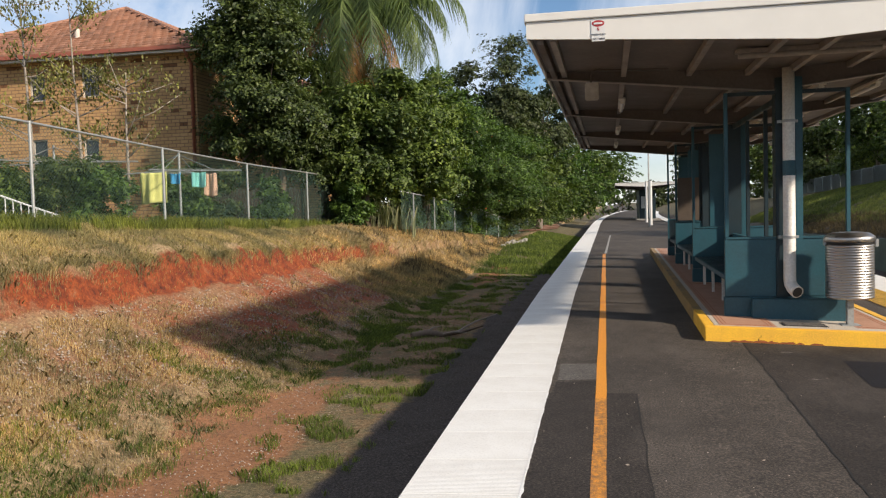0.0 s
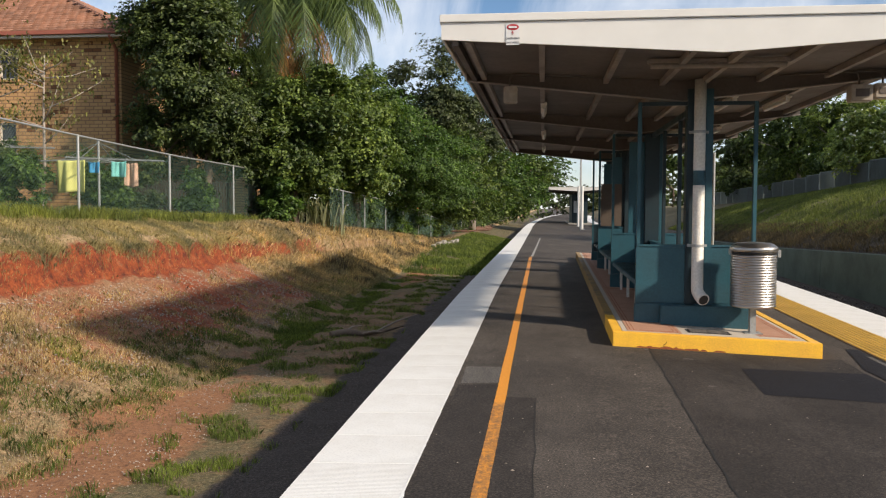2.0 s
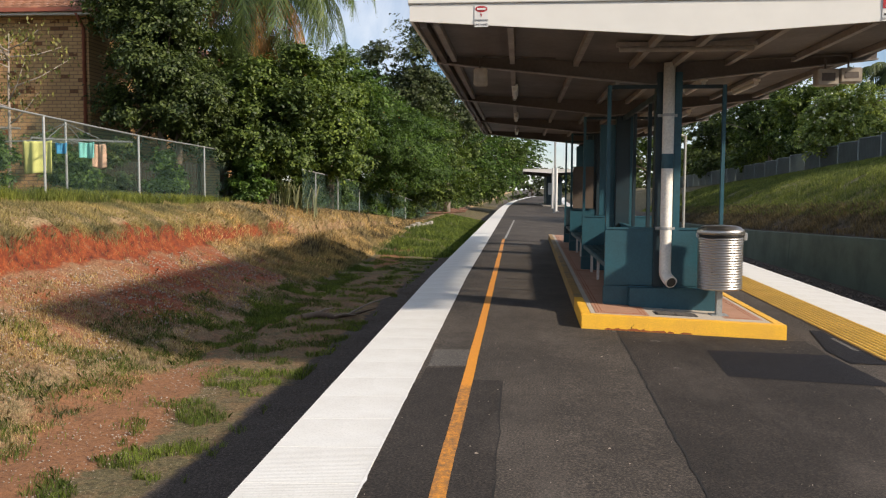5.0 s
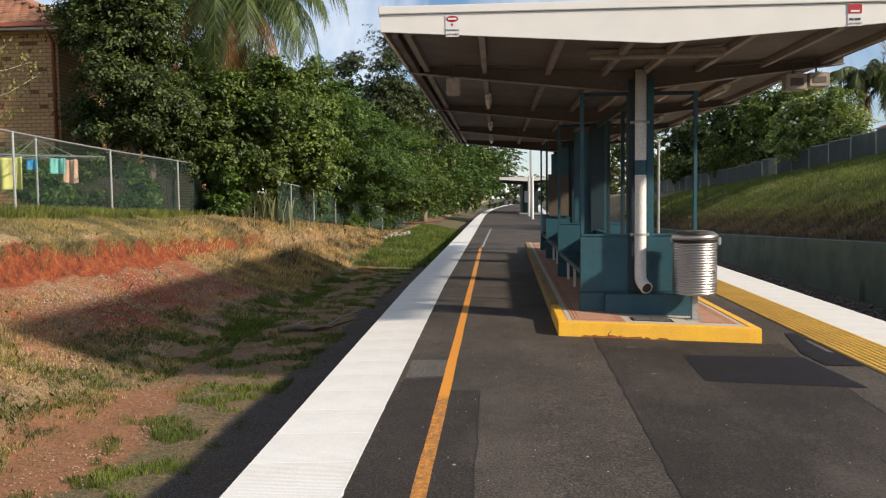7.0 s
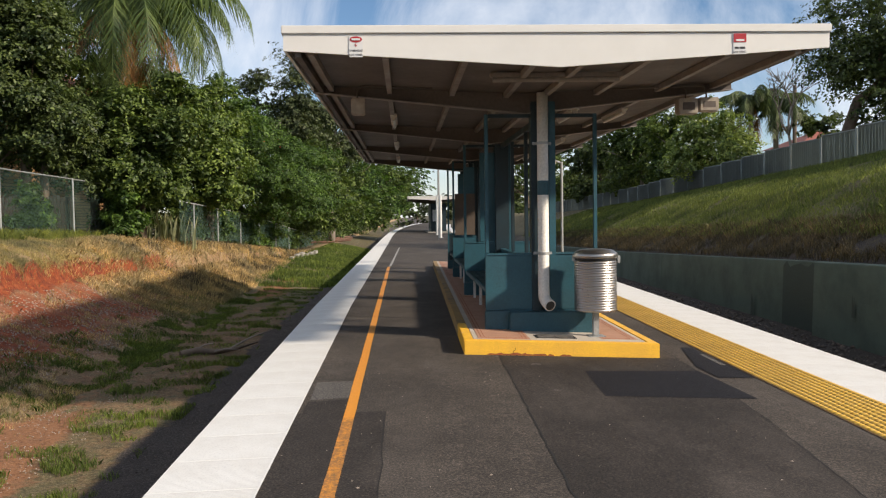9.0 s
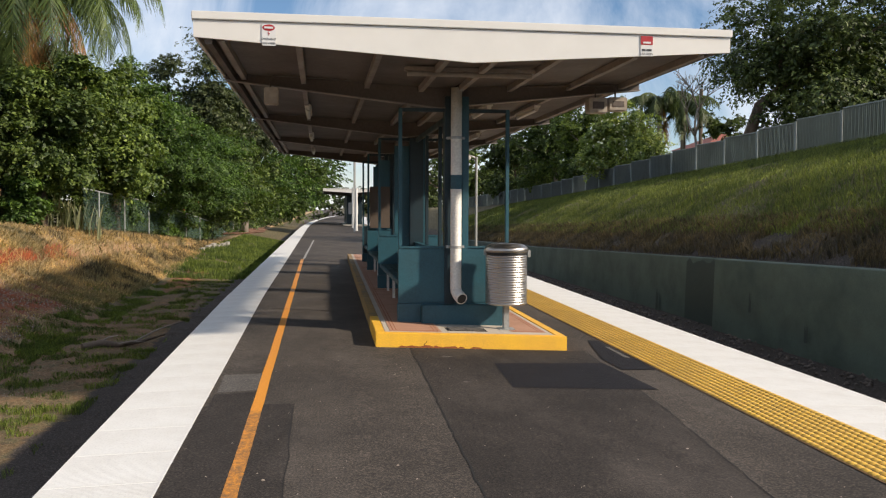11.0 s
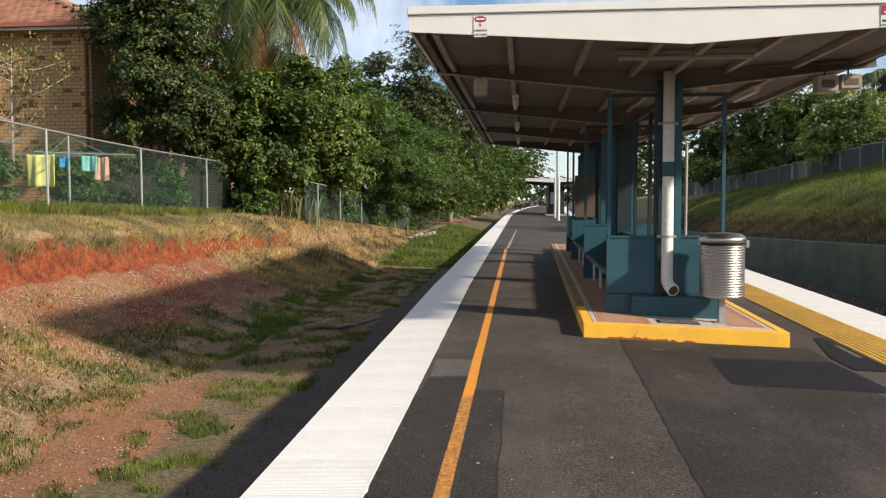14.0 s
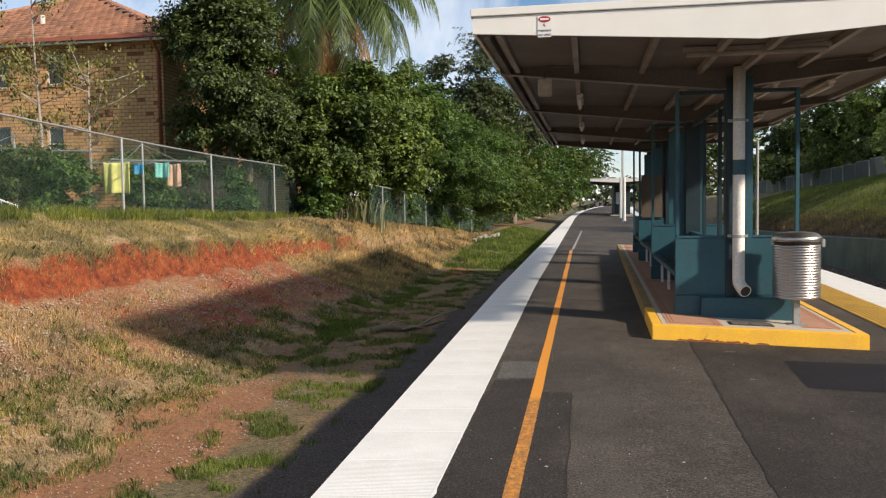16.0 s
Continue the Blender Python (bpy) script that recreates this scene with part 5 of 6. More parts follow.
def crown_points(c, rad, blobs, n, seed, shell=0.75, flat=0.0, squash=0.62):
    """Leaf points along twigs that spray out of clumps spread over an uneven ellipsoid."""
    r = np.random.default_rng(seed)
    blobs = int(blobs * 0.9)
    d = r.normal(size=(blobs, 3))
    d /= np.linalg.norm(d, axis=1, keepdims=True)
    d[:, 2] = d[:, 2] * (1 - flat) + flat * np.abs(d[:, 2])
    k = np.where(r.random((blobs, 1)) < 0.62, r.uniform(0.70, 1.22, (blobs, 1)), r.uniform(0.15, 0.75, (blobs, 1)))
    C = np.asarray(c) + d * k * np.asarray(rad) * 0.82
    R = np.mean(rad) * np.clip(r.lognormal(-1.45, 0.42, blobs), 0.09, 0.45)
    w = R ** 1.8
    nt = max(1, n // 16)
    pick = r.choice(blobs, nt, p=w / w.sum())
    e = r.normal(size=(nt, 3))
    e /= np.linalg.norm(e, axis=1, keepdims=True)
    way = e + d[pick] * 0.55 + np.array([0, 0, 0.12])
    way /= np.linalg.norm(way, axis=1, keepdims=True)
    L = R[pick] * r.uniform(0.5, 1.35, nt)
    S = C[pick] + r.normal(size=(nt, 3)) * R[pick][:, None] * np.array([0.32, 0.32, 0.32 * squash])
    j = np.repeat(np.arange(nt), 16)
    u = np.sqrt(r.uniform(0.03, 1.0, len(j)))[:, None]
    Lj = L[j][:, None]
    P = S[j] + way[j] * Lj * u * np.array([1.1, 1.1, squash]) - np.array([0, 0, 0.22]) * Lj * u ** 2 + r.normal(size=(len(j), 3)) * 0.055 * shell / 0.75
    N = r.normal(size=(len(j), 3)) * 0.38 + way[j] * 0.65 + np.array([0, 0, 0.60])
    return P, N, C


def tree(label, x, y, crown_c, rad, n, size, material, seed, bark=None, blobs=60, trunk_r=0.16, group="", extra=None, category="tree", aspect=0.5, lean=(0, 0), squash=0.62):
    zb = float(height(x, y)) - 0.15
    t = thing("tree", label, category, group, (x, y, zb))
    P, N, C = crown_points(crown_c, rad, blobs, n, seed, squash=squash)
    keep = P[:, 2] > zb + 0.25
    cr = leaf_mesh("crown", P[keep], N[keep], np.full(keep.sum(), size), material, seed + 1, aspect)
    cr.parent = t
    cr.matrix_parent_inverse = t.matrix_world.inverted()
    r = random.Random(seed)
    bm = bmesh.new()
    cc = Vector(crown_c)
    fork = Vector((x + lean[0], y + lean[1], zb + (cc.z - zb) * 0.55))
    sweep(bm, [(x, y, zb), (x * 0.6 + fork.x * 0.4 + 0.05, y * 0.6 + fork.y * 0.4, zb + (fork.z - zb) * 0.45), fork, fork.lerp(cc, 0.8)], [trunk_r * 1.25, trunk_r, trunk_r * 0.75, trunk_r * 0.3], 9)
    part("trunk", bm, bark or M_BARK, t)
    for k in range(9):
        b = Vector(C[r.randrange(len(C))])
        s = fork.lerp(cc, r.uniform(0, 0.6))
        m_ = s.lerp(b, 0.5) + Vector((r.uniform(-0.2, 0.2), r.uniform(-0.2, 0.2), r.uniform(0.0, 0.4)))
        bm = bmesh.new()
        sweep(bm, [s, m_, b], [trunk_r * 0.42, trunk_r * 0.25, trunk_r * 0.08], 6)
        part("limb", bm, bark or M_BARK, t)
    if extra:
        sel = np.random.default_rng(seed + 7).choice(int(keep.sum()), extra[1], replace=False)
        NQ = N[keep][sel]
        Q = P[keep][sel] + 0.06 * NQ
        fl = leaf_mesh("blossom", Q, NQ, np.full(len(Q), extra[2]), extra[0], seed + 5, 0.9)
        fl.parent = t
        fl.matrix_parent_inverse = t.matrix_world.inverted()
    return t


# near side, from the house along the fence
tree("dense dark green broadleaf tree beside the house", -11.1, 25.7, (-11.1, 25.6, 5.7), (1.55, 1.4, 3.8), 80000, 0.135, M_LEAF_DARK, 11, blobs=90)
tree("dense dark green tree behind the chain-link fence", -9.9, 27.8, (-9.7, 27.8, 4.0), (1.7, 1.5, 2.4), 50000, 0.14, M_LEAF_DARK, 12, blobs=80)
tree("dark spreading shrub-like tree behind the fence", -10.6, 25.8, (-10.5, 25.8, 4.2), (1.5, 1.1, 1.7), 30000, 0.12, M_LEAF_DARK, 13, blobs=40)
tree("bushy green tree overhanging the fence end", -8.4, 27.6, (-8.1, 27.4, 4.2), (1.8, 1.5, 2.2), 52000, 0.15, M_LEAF_MID, 14, blobs=75)
tree("bushy green tree with pale new leaves", -7.6, 30.5, (-7.2, 30.6, 4.1), (1.7, 1.7, 2.4), 44000, 0.16, M_LEAF_BRIGHT, 15, blobs=70)
tree("leafy green tree with rounded top", -7.6, 33.5, (-7.5, 33.6, 5.2), (2.0, 1.8, 1.9), 28000, 0.14, M_LEAF_FRESH, 16, blobs=80)
tree("wide spreading poinciana with fine bright green leaves", -8.0, 37.5, (-6.4, 37.5, 3.8), (2.9, 3.0, 2.1), 60000, 0.14, M_LEAF_FRESH, 17, blobs=95, aspect=0.35, squash=0.28, extra=(M_FLOWER, 70, 0.09))
tree("wide spreading poinciana with fine bright green leaves", -7.8, 45, (-6.2, 44.5, 3.7), (3.0, 3.6, 2.4), 48000, 0.16, M_LEAF_FRESH, 18, blobs=90, aspect=0.35, squash=0.28)
tree("broad green tree leaning over the fence line", -7.8, 54, (-6.0, 54, 3.7), (2.9, 4.0, 3.0), 26000, 0.22, M_LEAF_MID, 19, blobs=80)
tree("broad green tree along the railway boundary", -7.6, 66, (-5.6, 66, 4.2), (2.9, 4.5, 3.3), 22000, 0.26, M_LEAF_MID, 20, blobs=80)
tree("broad green tree along the railway boundary", -7.2, 82, (-5.0, 82, 4.5), (3.2, 6, 3.6), 18000, 0.32, M_LEAF_FRESH, 21, blobs=70)
tree("broad green tree far along the platform", -6.5, 104, (-3.9, 104, 5.0), (3.6, 8, 4.0), 16000, 0.4, M_LEAF_MID, 22, blobs=70)
tree("rounded green tree far along the platform", -3.5, 140, (-2.2, 140, 6.0), (4.4, 9, 5.4), 16000, 0.5, M_LEAF_FRESH, 23, blobs=70)
tree("tall dark gum tree standing above the others", -8.4, 57, (-7.6, 57, 8.8), (3.5, 3.0, 3.6), 42000, 0.20, M_LEAF_OLIVE, 24, blobs=46, bark=M_PALEBARK, trunk_r=0.25)
tree("tall dark gum tree standing above the others", -5.4, 63, (-5.2, 63, 8.2), (3.0, 2.8, 3.0), 28000, 0.22, M_LEAF_OLIVE, 25, blobs=40, bark=M_PALEBARK, trunk_r=0.22)
tree("slender green tree behind the house corner", -10.6, 33.5, (-10.6, 33.5, 5.5), (2.1, 2.2, 3.4), 16000, 0.2, M_LEAF_DARK, 26, blobs=50)
rs = random.Random(41)
SHRUBS = [(-8.0 + rs.uniform(-0.5, 0.3) + 0.02 * k, 30.2 + k * 1.8, rs.uniform(0.9, 1.4), 0) for k in range(20)] + [(-8.55, 26.5, 0.7, 0), (-8.9, 28.0, 0.9, 0)]
SHRUBS += [(-7.4 + rs.uniform(-0.6, 0.3) + 0.10 * k, 64 + k * 4.0, rs.uniform(1.6, 2.4), 0) for k in range(14)]
SHRUBS += [(-13.9, 24.6, 1.1, 0), (-12.1, 23.6, 0.75, 0), (-10.2, 24.1, 0.6, 0), (-15.7, 19.5, 0.85, 0), (-14.3, 19.7, 0.9, 0), (-13.2, 20.0, 0.75, 0), (-16.9, 20.0, 1.0, 0), (-18.0, 21.0, 1.3, 0), (-12.3, 22.4, 0.7, 0), (-15.5, 23.5, 1.3, 0), (-17.5, 24.2, 1.2, 0), (-9.4, 29.4, 1.3, 0)]
for k, (sx, sy, sr, sz) in enumerate(SHRUBS):
    sz = float(height(sx, sy)) + sr * 0.75
    P, N, _ = crown_points((sx, sy, sz + 0.2), (sr, sr * 1.15, sr * 1.15), 26, 5500, 60 + k)
    keep = P[:, 2] > height(P[:, 0], P[:, 1]) - 0.1
    ob = leaf_mesh("shrub", P[keep], N[keep], np.full(keep.sum(), 0.13), (M_LEAF_MID, M_LEAF_DARK, M_LEAF_FRESH)[k % 3], 80 + k)
    tagged(ob, "leafy green shrub growing through the fence", "shrub", "shrubs along the fence")


# thin saplings before the house
def sapling(x, y, h, seed, n):
    zb = float(height(x, y)) - 0.1
    t = thing("sapling", "thin pale sapling with sparse leaves before the house", "tree", "saplings before the house", (x, y, zb))
    r = random.Random(seed)
    top = Vector((x + r.uniform(-0.3, 0.3), y, zb + h))
    base = Vector((x, y, zb))
    bm = bmesh.new()
    sweep(bm, [base, base.lerp(top, 0.35) + Vector((0.06, 0, 0)), base.lerp(top, 0.7), top], [0.055, 0.042, 0.028, 0.010], 8)
    part("trunk", bm, M_PALEBARK, t)
    pts = []
    for k in range(15):
        s = base.lerp(top, r.uniform(0.35, 0.95))
        a, L = r.uniform(0, 6.28), r.uniform(0.7, 1.7)
        e = s + Vector((math.cos(a) * L, math.sin(a) * L * 0.6, r.uniform(0.3, 1.1)))
        m_ = s.lerp(e, 0.5) + Vector((0, 0, -0.08))
        bm = bmesh.new()
        sweep(bm, [s, m_, e], [0.022, 0.014, 0.005], 5)
        part("branch", bm, M_PALEBARK, t)
        for q in range(n):
            u = r.uniform(0.35, 1.05)
            p = s.lerp(e, u)
            pts.append((p.x + r.gauss(0, 0.16), p.y + r.gauss(0, 0.16), p.z + r.gauss(0, 0.14)))
    P = np.array(pts)
    N = np.random.default_rng(seed).normal(size=P.shape) + np.array([0, 0, 0.6])
    cr = leaf_mesh("foliage", P, N, np.full(len(P), 0.12), M_LEAF_SPARSE, seed)
    cr.parent = t
    cr.matrix_parent_inverse = t.matrix_world.inverted()


sapling(-15.6, 20.5, 6.6, 3, 90)
sapling(-14.35, 20.8, 6.2, 4, 90)
sapling(-13.2, 21.0, 4.3, 6, 80)

# ---- old timber fence in the yard ----
M_PALING = worn("grey_timber", (0.060, 0.048, 0.040), (0.035, 0.028, 0.022), 0.9, fine=30, coarse=4, amount=0.7, stretch=(1, 1, 0.3))
yard = thing("paling_fence", "weathered dark timber paling fence behind the yard", "fence", at=(-11.4, 25.0, 1.0))
rp = random.Random(8)
for k in range(34):
    x = -13.3 + k * 0.112
    z = float(height(x, 25.0))
    bm = bmesh.new()
    bx(bm, x, x + 0.095, 24.99 + rp.uniform(0, 0.012), 25.015, z - 0.1, z + 1.2 + rp.uniform(-0.06, 0.05))
    part("paling", bm, M_PALING, yard)
for dz in (0.35, 0.95):
    bm = bmesh.new()
    bx(bm, -13.35, -9.45, 25.03, 25.08, float(height(-11.4, 25)) + dz, float(height(-11.4, 25)) + dz + 0.08)
    part("fence_rail", bm, M_PALING, yard)


# ---- palms ----
def palm(label, x, y, ztop, seed, length, n_f, lean=0.5, dry=5, group="", green=None):
    green = green or M_FROND
    zb = float(height(x, y)) - 0.15
    t = thing("palm_tree", label, "palm", group, (x, y, zb))
    r = random.Random(seed)
    top = Vector((x + lean, y, ztop))
    bm = bmesh.new()
    pts = [Vector((x, y, zb)).lerp(top, k / 8) + Vector((-0.12 * math.sin(k / 8 * 3.1), 0, 0)) for k in range(9)]
    sweep(bm, pts, [0.19, 0.17, 0.16, 0.15, 0.15, 0.14, 0.14, 0.13, 0.10], 10)
    part("trunk", bm, M_PALEBARK, t, "grey ringed palm trunk")
    for k in range(n_f + dry):
        isdry = k >= n_f
        a = k * 2.39996 + r.uniform(-0.2, 0.2)
        up = r.uniform(-0.2, 1.15) if not isdry else r.uniform(-0.9, 0.05)
        L = length * r.uniform(0.8, 1.1) * (0.8 if isdry else 1)
        d = Vector((math.cos(a), math.sin(a), 0))
        sp_, ang, p = [], up, top.copy()
        m = 22
        for q in range(m + 1):
            sp_.append(p.copy())
            p = p + (d * math.cos(ang) + Vector((0, 0, math.sin(ang)))) * (L / m)
            ang -= (0.085 if not isdry else 0.05) + 0.03 * q / m
            ang = max(ang, -1.5)
        v, f = [], []
        side = d.cross(Vector((0, 0, 1)))
        for q in range(2, m + 1):
            ll = (0.80 if q < m - 4 else 0.50) * r.uniform(0.85, 1.1) * length / 3.0
            tan = (sp_[q] - sp_[q - 1]).normalized()
            for s in (-1, 1):
                for rep in range(4):
                    b0 = sp_[q - 1].lerp(sp_[q], rep / 4)
                    drop = r.uniform(0.55, 1.3) * (1.0 if not isdry else 1.6)
                    tip = b0 + (side * s * r.uniform(0.35, 0.85) + tan * 0.45 + Vector((0, 0, -drop))).normalized() * ll
                    midp = b0.lerp(tip, 0.45) + Vector((0, 0, 0.07))
                    w = tan * 0.018
                    bi = len(v)
                    v += [b0 - w, b0 + w, midp + w * 1.2, midp - w * 1.2, tip + w * 0.2, tip - w * 0.2]
                    f += [(bi, bi + 1, bi + 2, bi + 3), (bi + 3, bi + 2, bi + 4, bi + 5)]
        fr = raw("frond", [tuple(q) for q in v], f, M_FROND_DRY if isdry else green)
        fr.parent = t
        fr.matrix_parent_inverse = t.matrix_world.inverted()
        bm = bmesh.new()
        sweep(bm, sp_[::3], [0.028 * (1 - k2 / 9) + 0.004 for k2 in range(len(sp_[::3]))], 5)
        st = part("stem", bm, M_FROND_DRY if isdry else green, None)
        st.parent = fr
    return t


palm("tall queen palm with drooping green fronds and dry ones", -10.2, 29.6, 8.95, 5, 4.8, 32, 1.1, 7)

# ---- beyond the far fence ----
tree("frangipani covered with small white blossoms", 16.2, 43.5, (16.15, 43.5, 5.2), (1.95, 2.0, 2.1), 34000, 0.18, M_LEAF_FRANGI, 31, blobs=80, extra=(M_FLOWERW, 900, 0.16), group="")
tree("dark leafy tree behind the sheet fence", 16.6, 51, (16.4, 51, 5.8), (2.2, 2.4, 3.0), 26000, 0.2, M_LEAF_BRIGHT, 32, blobs=55, bark=M_PALEBARK)
tree("dark leafy tree behind the sheet fence", 16.8, 59, (16.2, 59, 5.8), (2.5, 2.6, 3.3), 24000, 0.22, M_LEAF_MID, 33, blobs=55, bark=M_PALEBARK)
tree("dark leafy tree behind the sheet fence", 16.6, 70, (15.8, 70, 5.8), (2.8, 3.2, 3.8), 20000, 0.28, M_LEAF_DARK, 34, blobs=55)
tree("dark leafy tree far behind the fence", 17.0, 88, (15.4, 88, 5.2), (3.2, 4, 3.8), 14000, 0.34, M_LEAF_MID, 35, blobs=55)
tree("dark leafy tree far behind the fence", 17.0, 115, (13.4, 115, 6.0), (4.6, 5, 4.8), 14000, 0.45, M_LEAF_DARK, 36, blobs=55)
tree("tall dark fig tree with heavy spreading limbs", 18.6, 36.0, (22.7, 35.0, 8.9), (5.0, 4.0, 4.8), 80000, 0.19, M_LEAF_DARK, 37, blobs=100, trunk_r=0.30, lean=(0.9, -0.3))
tree("dark shrub-like tree behind the fence corner", 22.0, 34.0, (22.6, 33.5, 6.0), (4.6, 2.4, 2.3), 34000, 0.2, M_LEAF_DARK, 38, blobs=45)
for k, (tx, ty, tr) in enumerate(((23.8, 46, 2.3), (18.6, 55, 2.6), (18.4, 64, 2.9), (18.6, 78, 3.2), (17.6, 97, 3.6))):
    tree("low dense dark tree behind the sheet fence", tx, ty, (tx, ty, 4.4), (tr, tr * 1.2, 2.5), 15000, 0.26, M_LEAF_DARK, 160 + k, blobs=50, group="low trees behind the fence")
palm("small dark palm behind the sheet fence", 19.6, 47.0, 7.7, 8, 2.9, 16, 0.1, 1, "palms behind the fence", M_LEAF_DARK)
palm("small dark palm behind the sheet fence", 21.2, 47.0, 7.5, 9, 2.8, 16, -0.1, 1, "palms behind the fence", M_LEAF_DARK)


def bare_tree(x, y, zb, h, seed):
    """A leafless, finely branched tree."""
    t = thing("bare_tree", "leafless grey branching tree behind the fence", "tree", "", (x, y, zb))
    r = random.Random(seed)
    bm = bmesh.new()

    def grow(p, d, L, rad, depth):
        e = p + d * L
        sweep(bm, [p, p.lerp(e, 0.5) + Vector((r.uniform(-1, 1), r.uniform(-1, 1), 0)) * L * 0.06, e], [rad, rad * 0.85, rad * 0.65], 5)
        if depth:
            for _ in range(3 if depth > 1 else 4):
                nd = (d + Vector((r.uniform(-0.8, 0.8), r.uniform(-0.8, 0.8), r.uniform(-0.15, 0.45)))).normalized()
                grow(e, nd, L * r.uniform(0.55, 0.85), rad * 0.6, depth - 1)

    grow(Vector((x, y, zb)), Vector((-0.25, 0, 1)).normalized(), h * 0.32, 0.10, 4)
    part("crown", bm, M_PALEBARK, t)


bare_tree(19.0, 40.0, 3.2, 6.4, 3)

M_REDROOF = tile_mat("red_roof_sheet", (0.30, 0.095, 0.065), (0.22, 0.085, 0.065))
rh = thing("weatherboard_house", "pale house with a red roof beyond the trees", "house", at=(31, 62, 2.4))
bm = bmesh.new()
bx(bm, 28.8, 33.8, 59.8, 65.5, 2.0, 6.3)
part("wall", bm, M_EAVEW, rh)
bm = bmesh.new()
c = [bm.verts.new(p) for p in ((28.4, 59.3, 6.3), (34.2, 59.3, 6.3), (34.2, 66, 6.3), (28.4, 66, 6.3))]
r = [bm.verts.new((31, 62.6, 7.5)), bm.verts.new((32, 62.6, 7.5))]
for f in ((c[0], c[1], r[1], r[0]), (c[1], c[2], r[1]), (c[2], c[3], r[0], r[1]), (c[3], c[0], r[0]), (c[3], c[2], c[1], c[0])):
    bm.faces.new(f)
bmesh.ops.recalc_face_normals(bm, faces=bm.faces)
part("roof", bm, M_REDROOF, rh, "red sheet roof")
for k in range(4):
    bm = bmesh.new()
    bx(bm, 29.1 + k * 1.15, 29.8 + k * 1.15, 59.75, 59.79, 4.9, 6.0)
    part("window", bm, M_DARKGLASS, rh)
# power pole and wire
bm = bmesh.new()
rod(bm, (24.0, 51, 2.0), (24.0, 51, 9.2), 0.14, 10, 0.11)
solid("power_pole", bm, M_BARK, "weathered timber power pole behind the fence", "pole")
bm = bmesh.new()
sweep(bm, [(24.0, 51, 9.0), (22.0, 36, 9.5), (20.0, 20, 10.6), (18, 5, 12)], [0.02] * 4, 5)
solid("power_cable", bm, M_BLACK, "thin black overhead power cable", "cable")

# ---- farther along the platform ----
far = build_canopy("platform_canopy", "far cream platform canopy on steel posts", 78, 92, (80, 85, 90), bend(84) + 1.25, False)
fs = thing("far_shelter", "dark blue shelter under the far canopy", "shelter", at=(2.9, 84, -0.1))
bm = bmesh.new()
bx(bm, 2.55, 4.0, 80.5, 89, gz(2.5) - 0.05, 2.7, 0.02)
part("wall", bm, M_TEALD, fs)
bm = bmesh.new()
bx(bm, 2.7, 3.6, 80.42, 80.49, 1.0, 2.1, 0.01)
part("notice", bm, M_SIGNW, fs)
bm = bmesh.new()
bx(bm, 2.2, 4.4, 79.6, 90, gz(2.5) - 0.2, gz(2.5) + 0.12, 0.01)
part("kerb", bm, M_CONC, fs)


def post(x, y, h, r, material, label, arm=0.0):
    z = gz(x)
    t = thing("platform_post", label, "post", "posts along the platform", (x, y, z))
    bm = bmesh.new()
    rod(bm, (x, y, z - 0.01), (x, y, z + h), r, 14)
    part("pole", bm, material, t)
    bm = bmesh.new()
    bx(bm, x - r * 1.8, x + r * 1.8, y - r * 1.8, y + r * 1.8, z - 0.005, z + 0.02)
    part("base_plate", bm, M_GALV, t)
    if arm:
        bm = bmesh.new()
        sweep(bm, [(x, y, z + h - 0.03), (x + arm * 0.5, y, z + h + 0.04), (x + arm, y, z + h)], [r * 0.7, r * 0.6, r * 0.5], 8)
        part("arm", bm, material, t)
        bm = bmesh.new()
        bx(bm, x + arm - 0.2, x + arm + 0.2, y - 0.08, y + 0.08, z + h - 0.07, z + h + 0.03, 0.02)
        part("lantern", bm, M_DIFF, t)


post(2.66, 62, 3.15, 0.11, M_SIGNW, "thick white painted steel post")
post(2.76, 71, 3.4, 0.09, M_SIGNW, "thick white painted steel post")
post(2.35, 58, 5.2, 0.04, M_GALV, "slender grey lamp post", 0.7)
post(2.75, 66, 5.6, 0.045, M_GALV, "slender grey lamp post", -0.7)
post(4.02, 21.5, 3.02, 0.035, M_GALV, "slender grey post beside the shelter", -0.35)
sg = thing("platform_sign", "red and white station sign on posts", "sign", at=(2.6, 27.5, 0))
bm = bmesh.new()
bx(bm, 2.02, 2.95, 27.4, 27.44, 2.14, 2.75, 0.004)
part("board", bm, M_SIGNW, sg)
bm = bmesh.new()
bx(bm, 2.04, 2.90, 27.38, 27.397, 2.20, 2.73)
part("panel", bm, M_RED, sg, "red sign panel")
for x in (2.06, 2.9):
    bm = bmesh.new()
    rod(bm, (x, 27.47, gz(x)), (x, 27.47, 2.75), 0.03, 8)
    part("leg", bm, M_GALV, sg)

# ---- litter on the near side ----
lg = thing("fallen_branch", "dark fallen branch lying on the grass", "branch", at=(-3.4, 16, -0.8))
bm = bmesh.new()
zg = -0.87
sweep(bm, [(-3.95, 15.3, zg + 0.03), (-3.7, 15.5, zg + 0.07), (-3.4, 15.4, zg + 0.05), (-3.05, 15.7, zg + 0.06), (-2.75, 16.2, zg + 0.10)], [0.07, 0.065, 0.05, 0.03, 0.012], 8)
part("stem", bm, M_BARK, lg)
